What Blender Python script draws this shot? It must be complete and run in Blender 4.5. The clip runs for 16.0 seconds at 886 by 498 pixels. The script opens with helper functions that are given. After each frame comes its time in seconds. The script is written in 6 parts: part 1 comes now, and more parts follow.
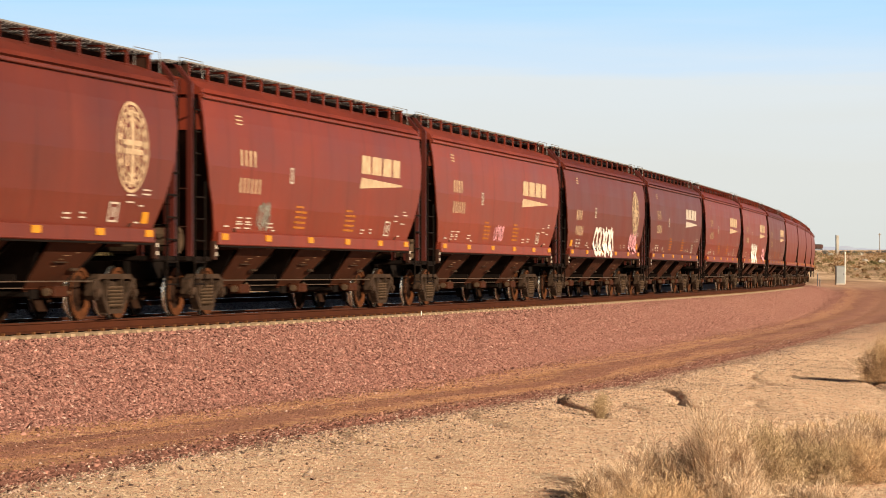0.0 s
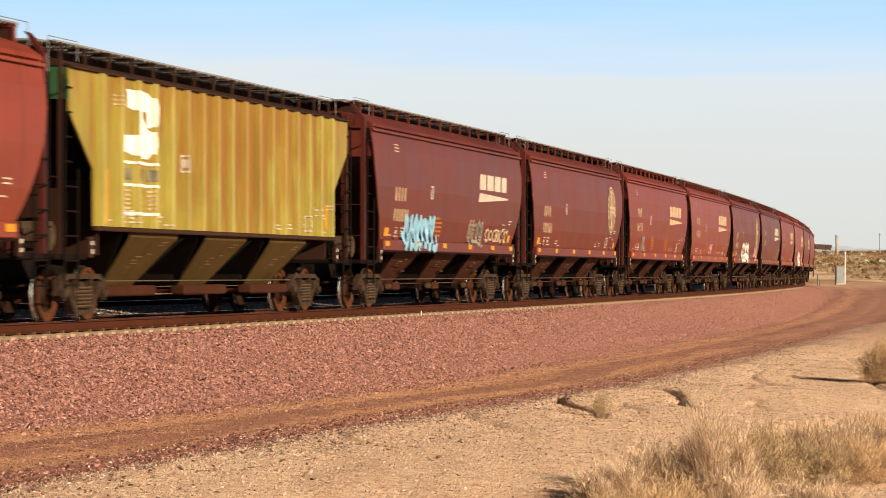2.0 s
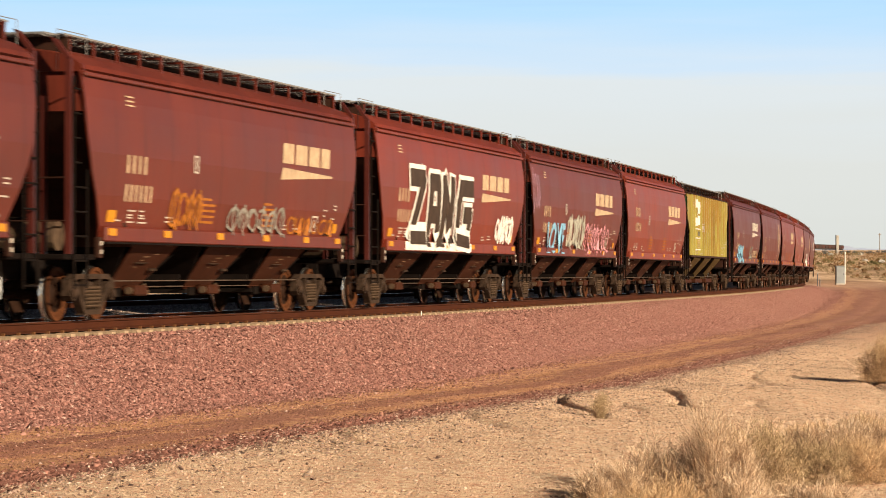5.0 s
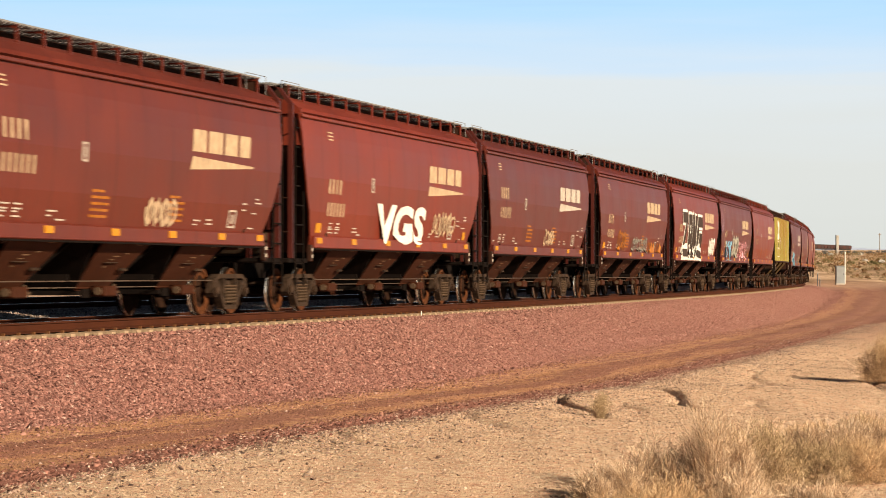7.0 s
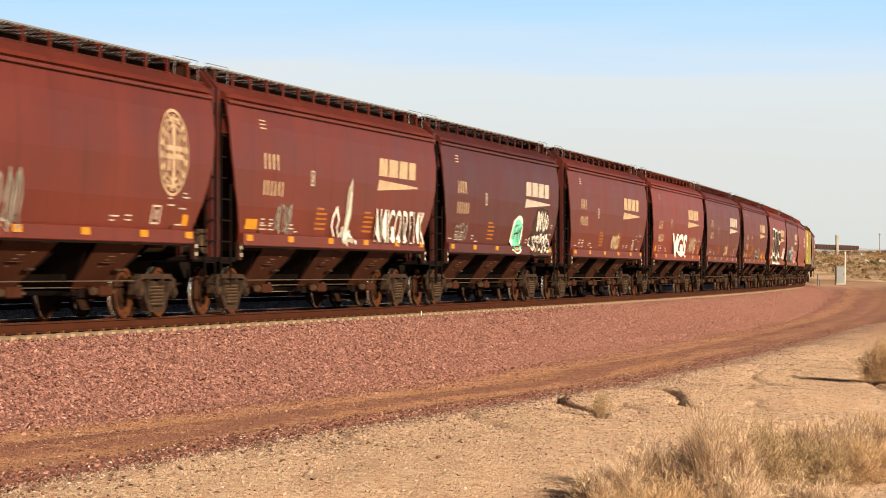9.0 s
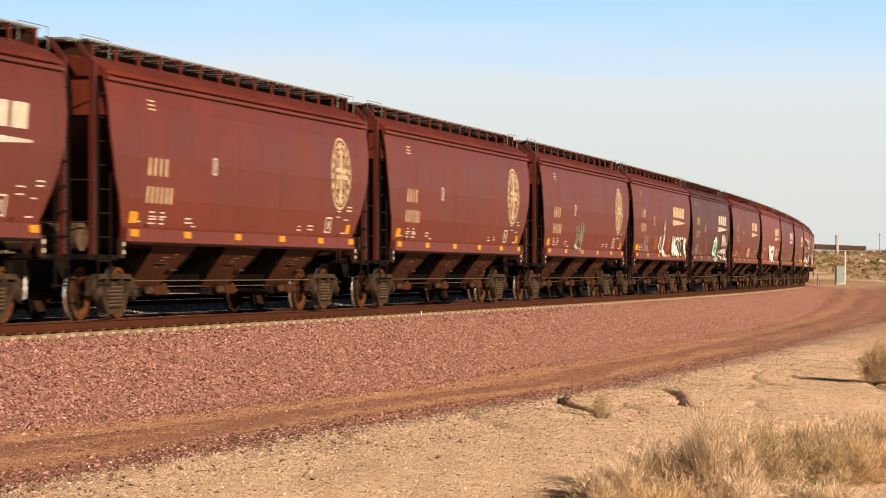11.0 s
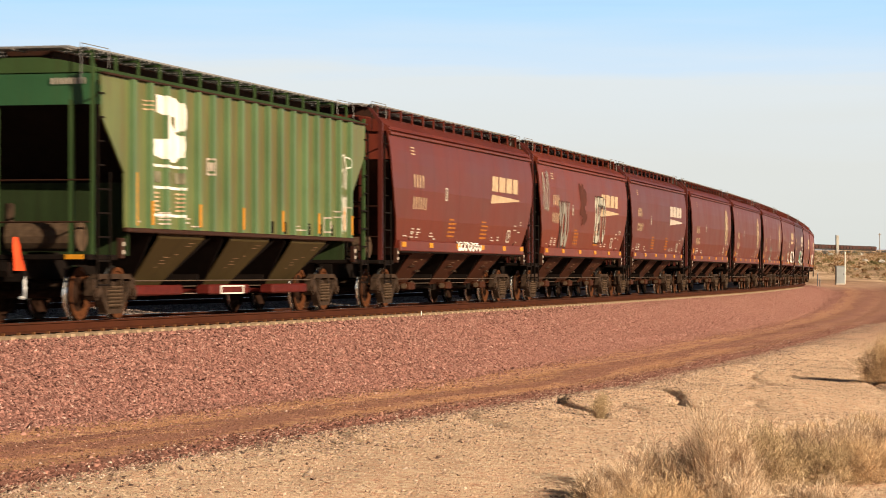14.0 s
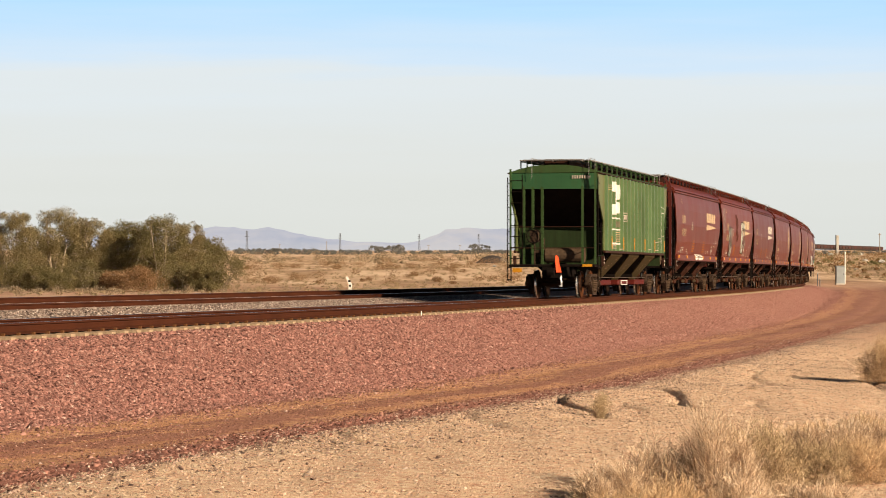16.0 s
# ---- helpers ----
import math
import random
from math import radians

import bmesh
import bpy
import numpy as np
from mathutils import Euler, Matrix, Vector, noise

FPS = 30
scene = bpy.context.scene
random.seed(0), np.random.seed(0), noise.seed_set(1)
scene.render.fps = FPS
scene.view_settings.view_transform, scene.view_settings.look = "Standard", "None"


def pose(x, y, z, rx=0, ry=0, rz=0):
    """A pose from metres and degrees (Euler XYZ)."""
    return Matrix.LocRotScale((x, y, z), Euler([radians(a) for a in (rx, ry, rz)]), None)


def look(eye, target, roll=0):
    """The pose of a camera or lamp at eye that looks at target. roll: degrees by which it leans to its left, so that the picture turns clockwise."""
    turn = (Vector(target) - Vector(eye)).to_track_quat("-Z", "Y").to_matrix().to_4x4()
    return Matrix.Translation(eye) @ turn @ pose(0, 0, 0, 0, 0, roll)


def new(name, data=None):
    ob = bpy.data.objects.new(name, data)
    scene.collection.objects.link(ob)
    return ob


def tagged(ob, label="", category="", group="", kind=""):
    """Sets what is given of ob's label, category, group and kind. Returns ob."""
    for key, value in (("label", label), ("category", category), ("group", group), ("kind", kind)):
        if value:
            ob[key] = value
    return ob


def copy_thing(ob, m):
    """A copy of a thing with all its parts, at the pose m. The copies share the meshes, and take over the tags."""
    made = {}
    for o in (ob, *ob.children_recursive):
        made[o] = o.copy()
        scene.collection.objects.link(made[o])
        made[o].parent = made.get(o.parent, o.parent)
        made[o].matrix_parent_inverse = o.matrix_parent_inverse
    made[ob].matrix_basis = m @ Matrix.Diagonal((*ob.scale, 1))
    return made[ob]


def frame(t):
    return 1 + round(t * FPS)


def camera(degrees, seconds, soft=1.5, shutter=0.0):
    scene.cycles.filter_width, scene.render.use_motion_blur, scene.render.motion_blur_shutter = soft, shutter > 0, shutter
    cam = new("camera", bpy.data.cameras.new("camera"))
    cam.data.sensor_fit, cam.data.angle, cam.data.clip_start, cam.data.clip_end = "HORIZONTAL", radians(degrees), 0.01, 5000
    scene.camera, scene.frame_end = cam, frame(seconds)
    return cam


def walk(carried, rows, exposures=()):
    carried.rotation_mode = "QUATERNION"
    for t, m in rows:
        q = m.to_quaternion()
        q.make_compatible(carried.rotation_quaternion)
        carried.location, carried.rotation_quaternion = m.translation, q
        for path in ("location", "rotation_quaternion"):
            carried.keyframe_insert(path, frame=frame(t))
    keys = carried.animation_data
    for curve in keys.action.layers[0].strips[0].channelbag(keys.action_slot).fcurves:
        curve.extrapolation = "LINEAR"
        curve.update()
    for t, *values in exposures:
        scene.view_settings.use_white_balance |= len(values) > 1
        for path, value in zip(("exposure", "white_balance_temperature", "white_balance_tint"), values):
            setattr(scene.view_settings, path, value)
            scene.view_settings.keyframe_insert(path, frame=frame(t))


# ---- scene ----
CLIP = 16.0
EYE = 0.784                       # camera above the top of the rails
cam = camera(18.617, CLIP, soft=0.8, shutter=0.25)
walk(cam, [(0, pose(0, 0, EYE, 90.532, 0, 0)), (CLIP, pose(0, 0, EYE, 90.532, 0, 0))])

# ---- light ----
SUN_EL, SUN_AZ = 20.5, -41.0      # degrees; azimuth from +X towards +Y
sun_dir = Vector((math.cos(radians(SUN_EL)) * math.cos(radians(SUN_AZ)), math.cos(radians(SUN_EL)) * math.sin(radians(SUN_AZ)), math.sin(radians(SUN_EL))))
sun = new("sun", bpy.data.lights.new("sun", "SUN"))
sun.data.energy, sun.data.angle, sun.data.color = 5.0, radians(0.53), (1.0, 0.80, 0.56)
sun.matrix_world = look((0, 0, 60), Vector((0, 0, 60)) - sun_dir)


def make_world():
    w = bpy.data.worlds.new("desert_sky")
    w.use_nodes = True
    scene.world = w
    nt = w.node_tree
    n, l = nt.nodes, nt.links
    n.clear()
    out, bg = n.new("ShaderNodeOutputWorld"), n.new("ShaderNodeBackground")
    sky = n.new("ShaderNodeTexSky")
    sky.sky_type, sky.sun_disc = "NISHITA", False
    sky.sun_elevation, sky.sun_rotation = radians(SUN_EL), radians(90 - SUN_AZ)
    sky.air_density, sky.dust_density = 1.0, 0.6
    dim = n.new("ShaderNodeVectorMath"); dim.operation = "SCALE"; dim.inputs["Scale"].default_value = 0.03
    l.new(sky.outputs[0], dim.inputs[0])
    tc, sep = n.new("ShaderNodeTexCoord"), n.new("ShaderNodeSeparateXYZ")
    l.new(tc.outputs["Generated"], sep.inputs[0])
    # streaky high cloud: noise stretched along the horizon
    mp = n.new("ShaderNodeMapping"); mp.inputs["Scale"].default_value = (6, 6, 90)
    l.new(tc.outputs["Generated"], mp.inputs[0])
    nz = n.new("ShaderNodeTexNoise"); nz.inputs["Scale"].default_value = 1.3; nz.inputs["Detail"].default_value = 5
    l.new(mp.outputs[0], nz.inputs[0])
    ad = n.new("ShaderNodeMath"); ad.operation = "MULTIPLY_ADD"; ad.inputs[1].default_value = 0.026; ad.inputs[2].default_value = -0.013
    l.new(nz.outputs[0], ad.inputs[0])
    hz = n.new("ShaderNodeMath"); hz.operation = "ADD"
    l.new(sep.outputs[2], hz.inputs[0]); l.new(ad.outputs[0], hz.inputs[1])
    rp = n.new("ShaderNodeValToRGB")
    r = rp.color_ramp
    r.elements[0].position, r.elements[0].color = 0.0, (0.70, 0.72, 0.685, 1)
    r.elements[1].position, r.elements[1].color = 1.0, (0.008, 0.014, 0.026, 1)
    for pos, col in ((0.04, (0.735, 0.755, 0.735)), (0.072, (0.745, 0.80, 0.83)), (0.078, (0.65, 0.79, 0.93)), (0.102, (0.475, 0.74, 1.0)), (0.15, (0.16, 0.25, 0.36)), (0.24, (0.025, 0.038, 0.055))):
        e = r.elements.new(pos); e.color = (*col, 1)
    l.new(hz.outputs[0], rp.inputs[0])
    mix = n.new("ShaderNodeMix"); mix.data_type = "RGBA"; mix.inputs["Factor"].default_value = 0.86
    l.new(dim.outputs[0], mix.inputs["A"]); l.new(rp.outputs[0], mix.inputs["B"])
    l.new(mix.outputs["Result"], bg.inputs[0])
    bg.inputs[1].default_value = 0.56
    l.new(bg.outputs[0], out.inputs[0])


make_world()
scene.view_settings.exposure = 1.05

# ---- materials ----
def nodes_of(name):
    m = bpy.data.materials.new(name)
    m.use_nodes = True
    nt = m.node_tree
    return m, nt.nodes, nt.links, nt.nodes["Principled BSDF"]


def texco(n, l, scale=(1, 1, 1), space="Object"):
    tc, mp = n.new("ShaderNodeTexCoord"), n.new("ShaderNodeMapping")
    mp.inputs["Scale"].default_value = scale
    l.new(tc.outputs[space], mp.inputs[0])
    return mp.outputs[0]


def noise_tex(n, l, vec, scale, detail=4, rough=0.55):
    t = n.new("ShaderNodeTexNoise")
    t.inputs["Scale"].default_value, t.inputs["Detail"].default_value, t.inputs["Roughness"].default_value = scale, detail, rough
    if vec is not None:
        l.new(vec, t.inputs["Vector"])
    return t.outputs[0]


def ramp(n, l, fac, stops):
    r = n.new("ShaderNodeValToRGB")
    e = r.color_ramp.elements
    e[0].position, e[0].color = stops[0][0], (*stops[0][1], 1)
    e[1].position, e[1].color = stops[-1][0], (*stops[-1][1], 1)
    for pos, col in stops[1:-1]:
        q = e.new(pos); q.color = (*col, 1)
    l.new(fac, r.inputs[0])
    return r.outputs[0]


def mixed(n, l, fac, a, b, blend="MIX"):
    m = n.new("ShaderNodeMix"); m.data_type = "RGBA"; m.blend_type = blend
    for sock, v in (("Factor", fac), ("A", a), ("B", b)):
        if isinstance(v, (int, float)):
            m.inputs[sock].default_value = v
        elif isinstance(v, tuple):
            m.inputs[sock].default_value = (*v, 1)
        else:
            l.new(v, m.inputs[sock])
    return m.outputs["Result"]


def math_node(n, l, op, a, b=0.0, c=0.0):
    m = n.new("ShaderNodeMath"); m.operation = op
    for i, v in enumerate((a, b, c)):
        if isinstance(v, (int, float)):
            m.inputs[i].default_value = v
        else:
            l.new(v, m.inputs[i])
    return m.outputs[0]


def bump(n, l, bsdf, height, strength, dist=0.02):
    b = n.new("ShaderNodeBump")
    b.inputs["Strength"].default_value, b.inputs["Distance"].default_value = strength, dist
    l.new(height, b.inputs["Height"]); l.new(b.outputs[0], bsdf.inputs["Normal"])


def car_paint(name, col, dirt=(0.064, 0.0135, 0.0085), wear=0.35, rough=0.44, rust=None):
    """Weathered freight-car paint: faded patches, run-off streaks and road dust."""
    m, n, l, b = nodes_of(name)
    v = texco(n, l)
    streak = noise_tex(n, l, texco(n, l, (5.0, 5.0, 0.35)), 1.6, 5, 0.6)
    patch = noise_tex(n, l, v, 0.55, 4)
    grain = noise_tex(n, l, v, 22, 3)
    c1 = tuple(x * 0.78 for x in col)
    c2 = tuple(min(1, x * 1.2 + 0.003) for x in col)
    c = ramp(n, l, patch, [(0.32, c1), (0.55, col), (0.75, c2)])
    c = mixed(n, l, math_node(n, l, "MULTIPLY", ramp(n, l, streak, [(0.5, (0, 0, 0)), (0.78, (1, 1, 1))]), wear), c, dirt)
    drip = noise_tex(n, l, texco(n, l, (9.0, 9.0, 0.22)), 1.5, 3, 0.5)
    c = mixed(n, l, math_node(n, l, "MULTIPLY", ramp(n, l, drip, [(0.60, (0, 0, 0)), (0.72, (1, 1, 1))]), 0.55 * wear), c, tuple(x * 0.45 for x in col))
    if rust:
        # rust that has spread from the seams, heaviest over the middle of the side and along its top
        sep = n.new("ShaderNodeSeparateXYZ")
        l.new(v, sep.inputs[0])
        runs = noise_tex(n, l, texco(n, l, (3.0, 3.0, 0.5)), 1.1, 6, 0.65)
        mr = n.new("ShaderNodeMapRange"); mr.inputs["From Min"].default_value, mr.inputs["From Max"].default_value = 6.2, 1.0
        l.new(math_node(n, l, "ABSOLUTE", math_node(n, l, "SUBTRACT", sep.outputs[0], rust[1])), mr.inputs["Value"])
        up = n.new("ShaderNodeMapRange"); up.inputs["From Min"].default_value, up.inputs["From Max"].default_value = 1.6, 4.1
        l.new(sep.outputs[2], up.inputs["Value"])
        f = math_node(n, l, "ADD", math_node(n, l, "MULTIPLY_ADD", mr.outputs[0], 0.34, -0.17), math_node(n, l, "MULTIPLY_ADD", up.outputs[0], 0.32, -0.16))
        f = ramp(n, l, math_node(n, l, "ADD", math_node(n, l, "MULTIPLY_ADD", runs, 1.7, -0.35), f), [(0.37, (0, 0, 0)), (0.64, (1, 1, 1))])
        c = mixed(n, l, math_node(n, l, "MULTIPLY", f, rust[2]), c, rust[0])
    # upright weld seams, each with a faint run of grime below it
    sx = n.new("ShaderNodeSeparateXYZ")
    l.new(v, sx.inputs[0])
    off = math_node(n, l, "ABSOLUTE", math_node(n, l, "SUBTRACT", math_node(n, l, "FRACT", math_node(n, l, "DIVIDE", math_node(n, l, "ADD", sx.outputs[0], 40.2), 1.37)), 0.5))
    seam = ramp(n, l, off, [(0.0, (1, 1, 1)), (0.012, (0.75, 0.75, 0.75)), (0.05, (0.2, 0.2, 0.2)), (0.13, (0, 0, 0))])
    c = mixed(n, l, math_node(n, l, "MULTIPLY", math_node(n, l, "MULTIPLY", seam, ramp(n, l, streak, [(0.35, (0.15, 0.15, 0.15)), (0.65, (1, 1, 1))])), 0.7), c, tuple(x * 0.42 for x in col))
    c = mixed(n, l, 0.12, c, grain, "OVERLAY")
    l.new(c, b.inputs["Base Color"])
    l.new(ramp(n, l, patch, [(0.3, (rough - 0.03,) * 3), (0.7, (rough + 0.06,) * 3)]), b.inputs["Roughness"])
    b.inputs["Specular IOR Level"].default_value = 0.1 if rough > 0.55 else 0.27
    bump(n, l, b, noise_tex(n, l, texco(n, l, (1.0, 1.0, 0.25)), 1.4, 3), 0.10, 0.03)
    return m


def plain(name, col, rough=0.6, metal=0.0, var=0.25, scale=8.0, bumps=0.2, glow=0.0):
    m, n, l, b = nodes_of(name)
    v = texco(n, l)
    f = noise_tex(n, l, v, scale, 5)
    l.new(ramp(n, l, f, [(0.3, tuple(x * (1 - var) for x in col)), (0.7, tuple(min(1, x * (1 + var)) for x in col))]), b.inputs["Base Color"])
    b.inputs["Roughness"].default_value, b.inputs["Metallic"].default_value = rough, metal
    b.inputs["Specular IOR Level"].default_value = 0.5 if metal > 0.5 else 0.1
    if bumps:
        bump(n, l, b, noise_tex(n, l, v, scale * 4, 3), bumps, 0.01)
    if glow:
        b.inputs["Emission Color"].default_value = (*col, 1)
        b.inputs["Emission Strength"].default_value = glow
    return m


M = {}
M["red"] = car_paint("oxide_red_paint", (0.1352, 0.02136, 0.01048))
M["brown"] = car_paint("brown_red_paint", (0.09734, 0.01698, 0.00896), wear=0.5)
M["purple"] = car_paint("faded_maroon_paint", (0.08858, 0.01726, 0.01104), wear=0.5)
M["dark"] = car_paint("dark_brown_paint", (0.060, 0.0118, 0.0088))
M["orange"] = car_paint("orange_red_paint", (0.115, 0.02009, 0.00832), wear=0.55)
M["pink"] = car_paint("sun_faded_red_paint", (0.1524, 0.02693, 0.01408))
M["green"] = car_paint("green_paint", (0.0216, 0.072, 0.0288), dirt=(0.054, 0.072, 0.0245), wear=0.4)
M["green_rib"] = car_paint("sea_green_paint", (0.0778, 0.132, 0.0576), dirt=(0.0864, 0.108, 0.0432), wear=0.4)
M["green_side"] = car_paint("sun_faded_green_paint", (0.088, 0.108, 0.038), dirt=(0.098, 0.086, 0.037), wear=0.6, rust=((0.085, 0.056, 0.022), 0.5, 0.55))
M["yellow"] = car_paint("rust_stained_yellow_paint", (0.205, 0.162, 0.025), dirt=(0.15, 0.085, 0.012), wear=0.7, rust=((0.155, 0.058, 0.009), 0.8, 0.75))
M["yellow_rib"] = car_paint("pale_yellow_paint", (0.29, 0.255, 0.06), dirt=(0.21, 0.125, 0.024), wear=0.6, rust=((0.21, 0.08, 0.014), 1.2, 0.55))
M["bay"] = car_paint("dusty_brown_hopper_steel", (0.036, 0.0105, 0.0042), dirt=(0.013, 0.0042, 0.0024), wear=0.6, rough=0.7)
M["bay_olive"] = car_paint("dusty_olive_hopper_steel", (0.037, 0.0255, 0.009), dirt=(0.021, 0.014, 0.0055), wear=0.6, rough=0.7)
M["post_olive"] = car_paint("dull_olive_frame_paint", (0.0324, 0.0612, 0.0216), dirt=(0.0432, 0.0302, 0.0144), rough=0.6)
# brown frame paint; on hatches and slope sheets it stands in for shade
M["post_dark"] = car_paint("dark_brown_paint_and_shade", (0.0288, 0.013, 0.00864), rough=0.6)
M["bay_ochre"] = car_paint("dusty_ochre_hopper_steel", (0.056, 0.034, 0.009), dirt=(0.03, 0.015, 0.005), wear=0.7, rough=0.7)
# grime on green paint, darkened further for the shade at the lower end
M["bulkhead"] = car_paint("grimy_shaded_green_paint", (0.017, 0.029, 0.0105), dirt=(0.018, 0.012, 0.007), wear=0.8, rough=0.7)
# grimy steel, taken near black so that underbody shade is in the colour
M["under"] = plain("grimy_and_shaded_steel", (0.0046, 0.0026, 0.0019), 0.9, 0.0, 0.4, 6)
M["truck"] = plain("dusty_cast_steel", (0.030, 0.0185, 0.0125), 0.85, 0.0, 0.6, 9, 0.4)
# dark rusty steel, which also carries the side frame's shade on the wheel plate
M["wheel"] = plain("rusty_shaded_wheel_steel", (0.016, 0.0065, 0.0032), 0.8, 0.0, 0.5, 6)
M["rim"] = plain("rust_orange_wheel_rim", (0.062, 0.021, 0.0075), 0.8, 0.0, 0.5, 5)
M["spring"] = plain("dusty_spring_steel", (0.062, 0.040, 0.026), 0.7, 0.0, 0.3, 9)
M["pipe"] = plain("worn_steel_pipe", (0.085, 0.062, 0.048), 0.5, 0.2, 0.3, 6, 0)
M["tread"] = plain("polished_wheel_tread", (0.80, 0.78, 0.74), 0.27, 1.0, 0.1, 6, 0)
M["grating"] = plain("galvanised_grating", (0.17, 0.165, 0.165), 0.6, 0.2, 0.3, 12)
M["zinc"] = plain("zinc_handrail", (0.5, 0.5, 0.5), 0.4, 0.6, 0.15, 12)
M["cream"] = plain("cream_stencil_paint", (0.338, 0.248, 0.162), 0.6, 0, 0.25, 5, 0)
M["white"] = plain("white_stencil_paint", (0.346, 0.302, 0.259), 0.6, 0, 0.2, 5, 0)
M["reflect"] = plain("yellow_reflector_tape", (0.389, 0.169, 0.013), 0.45, 0, 0.2, 20, 0)
M["amber"] = plain("amber_stencil_paint", (0.259, 0.09, 0.0144), 0.5, 0, 0.25, 8, 0)
M["spray_faint"] = plain("worn_white_paint", (0.135, 0.125, 0.085), 0.7, 0, 0.3, 4, 0)
M["bay_mark"] = plain("worn_stencil_paint", (0.16, 0.10, 0.06), 0.7, 0, 0.4, 5, 0)
M["spray_white"] = plain("white_spray_paint", (0.576, 0.554, 0.518), 0.6, 0, 0.12, 3, 0)
M["spray_black"] = plain("black_spray_paint", (0.038, 0.025, 0.018), 0.6, 0, 0.3, 3, 0)
M["spray_blue"] = plain("sky_blue_spray_paint", (0.158, 0.317, 0.446), 0.6, 0, 0.2, 3, 0)
M["spray_green"] = plain("mint_spray_paint", (0.115, 0.446, 0.317), 0.6, 0, 0.2, 3, 0)
M["spray_pink"] = plain("pink_spray_paint", (0.54, 0.259, 0.302), 0.6, 0, 0.2, 3, 0)
M["spray_grey"] = plain("grey_spray_paint", (0.18, 0.169, 0.148), 0.6, 0, 0.3, 3, 0)
M["soot"] = plain("sooty_stain", (0.059, 0.0187, 0.013), 0.7, 0, 0.3, 3, 0)
M["spray_pale"] = plain("pale_grey_spray_paint", (0.288, 0.281, 0.238), 0.6, 0, 0.3, 3, 0)
M["spray_lilac"] = plain("lilac_spray_paint", (0.324, 0.194, 0.259), 0.6, 0, 0.2, 3, 0)
# flag brightness is helped by emission added to the orange cloth
M["flag"] = plain("fluorescent_glow_orange_cloth", (0.684, 0.072, 0.0216), 0.7, 0, 0.1, 6, 0, glow=0.35)
M["redframe"] = plain("bright_red_gate_steel", (0.0648, 0.00864, 0.00648), 0.6, 0, 0.3, 8)
M["rail"] = plain("rusty_rail_steel", (0.041, 0.0115, 0.0048), 0.9, 0.0, 0.2, 1.3, 0)
M["railtop"] = plain("polished_rail_head", (0.72, 0.70, 0.68), 0.22, 1.0, 0.1, 5, 0)
M["tie"] = plain("pale_concrete_tie", (0.288, 0.209, 0.14), 0.85, 0, 0.25, 9, 0.3)
M["clip"] = plain("rusty_rail_clip", (0.0936, 0.0418, 0.018), 0.7, 0.2, 0.3, 9)

# ---- mesh helpers ----
def obj_from(name, verts, faces, mat=None, smooth=False):
    me = bpy.data.meshes.new(name)
    me.from_pydata([tuple(v) for v in verts], [], faces)
    if mat:
        me.materials.append(mat)
    if smooth:
        me.polygons.foreach_set("use_smooth", [True] * len(me.polygons))
    me.update()
    return new(name, me)


def part(name, bm, material, parent, label=""):
    """Links a bmesh as one mesh object under a thing or a part."""
    me = bpy.data.meshes.new(name)
    bmesh.ops.recalc_face_normals(bm, faces=bm.faces)
    bm.to_mesh(me)
    bm.free()
    for mt in material if isinstance(material, (list, tuple)) else (material,):
        me.materials.append(mt)
    ob = new(name, me)
    ob.parent = parent
    if label:
        ob["label"] = label
    return ob


def box(bm, x0, x1, y0, y1, z0, z1, mat=0):
    vs = [bm.verts.new((x, y, z)) for x in (x0, x1) for y in (y0, y1) for z in (z0, z1)]
    for f in ((0, 1, 3, 2), (4, 6, 7, 5), (0, 4, 5, 1), (2, 3, 7, 6), (0, 2, 6, 4), (1, 5, 7, 3)):
        bm.faces.new([vs[i] for i in f]).material_index = mat
    return vs


def boxed(*dims):
    bm = bmesh.new()
    box(bm, *dims)
    return bm


def bevelled(bm, w=0.015):
    bmesh.ops.bevel(bm, geom=bm.edges[:], offset=w, segments=1, affect="EDGES", profile=0.5)
    return bm


def tube(bm, a, b, r, sides=6, mat=0, r2=None):
    a, b = Vector(a), Vector(b)
    q = (b - a).to_track_quat("Z", "Y")
    rings = []
    for c, rad in ((a, r), (b, r if r2 is None else r2)):
        rings.append([bm.verts.new(c + q @ Vector((rad * math.cos(2 * math.pi * k / sides), rad * math.sin(2 * math.pi * k / sides), 0))) for k in range(sides)])
    for k in range(sides):
        bm.faces.new((rings[0][k], rings[0][(k + 1) % sides], rings[1][(k + 1) % sides], rings[1][k])).material_index = mat
    bm.faces.new(rings[0][::-1]).material_index = mat
    bm.faces.new(rings[1]).material_index = mat


def prism(bm, poly, y0, y1, mat=0):
    """A polygon in x, z pushed from y0 to y1."""
    a = [bm.verts.new((x, y0, z)) for x, z in poly]
    b = [bm.verts.new((x, y1, z)) for x, z in poly]
    k = len(poly)
    for i in range(k):
        bm.faces.new((a[i], a[(i + 1) % k], b[(i + 1) % k], b[i])).material_index = mat
    bm.faces.new(a[::-1]).material_index = mat
    bm.faces.new(b).material_index = mat


def loft(bm, rings, closed=True, caps=False, mat=0):
    vs = [[bm.verts.new(p) for p in r] for r in rings]
    k = len(vs[0])
    for r0, r1 in zip(vs, vs[1:]):
        for i in range(k if closed else k - 1):
            bm.faces.new((r0[i], r0[(i + 1) % k], r1[(i + 1) % k], r1[i])).material_index = mat
    if caps:
        bm.faces.new(vs[0][::-1]).material_index = mat
        bm.faces.new(vs[-1]).material_index = mat
    return vs


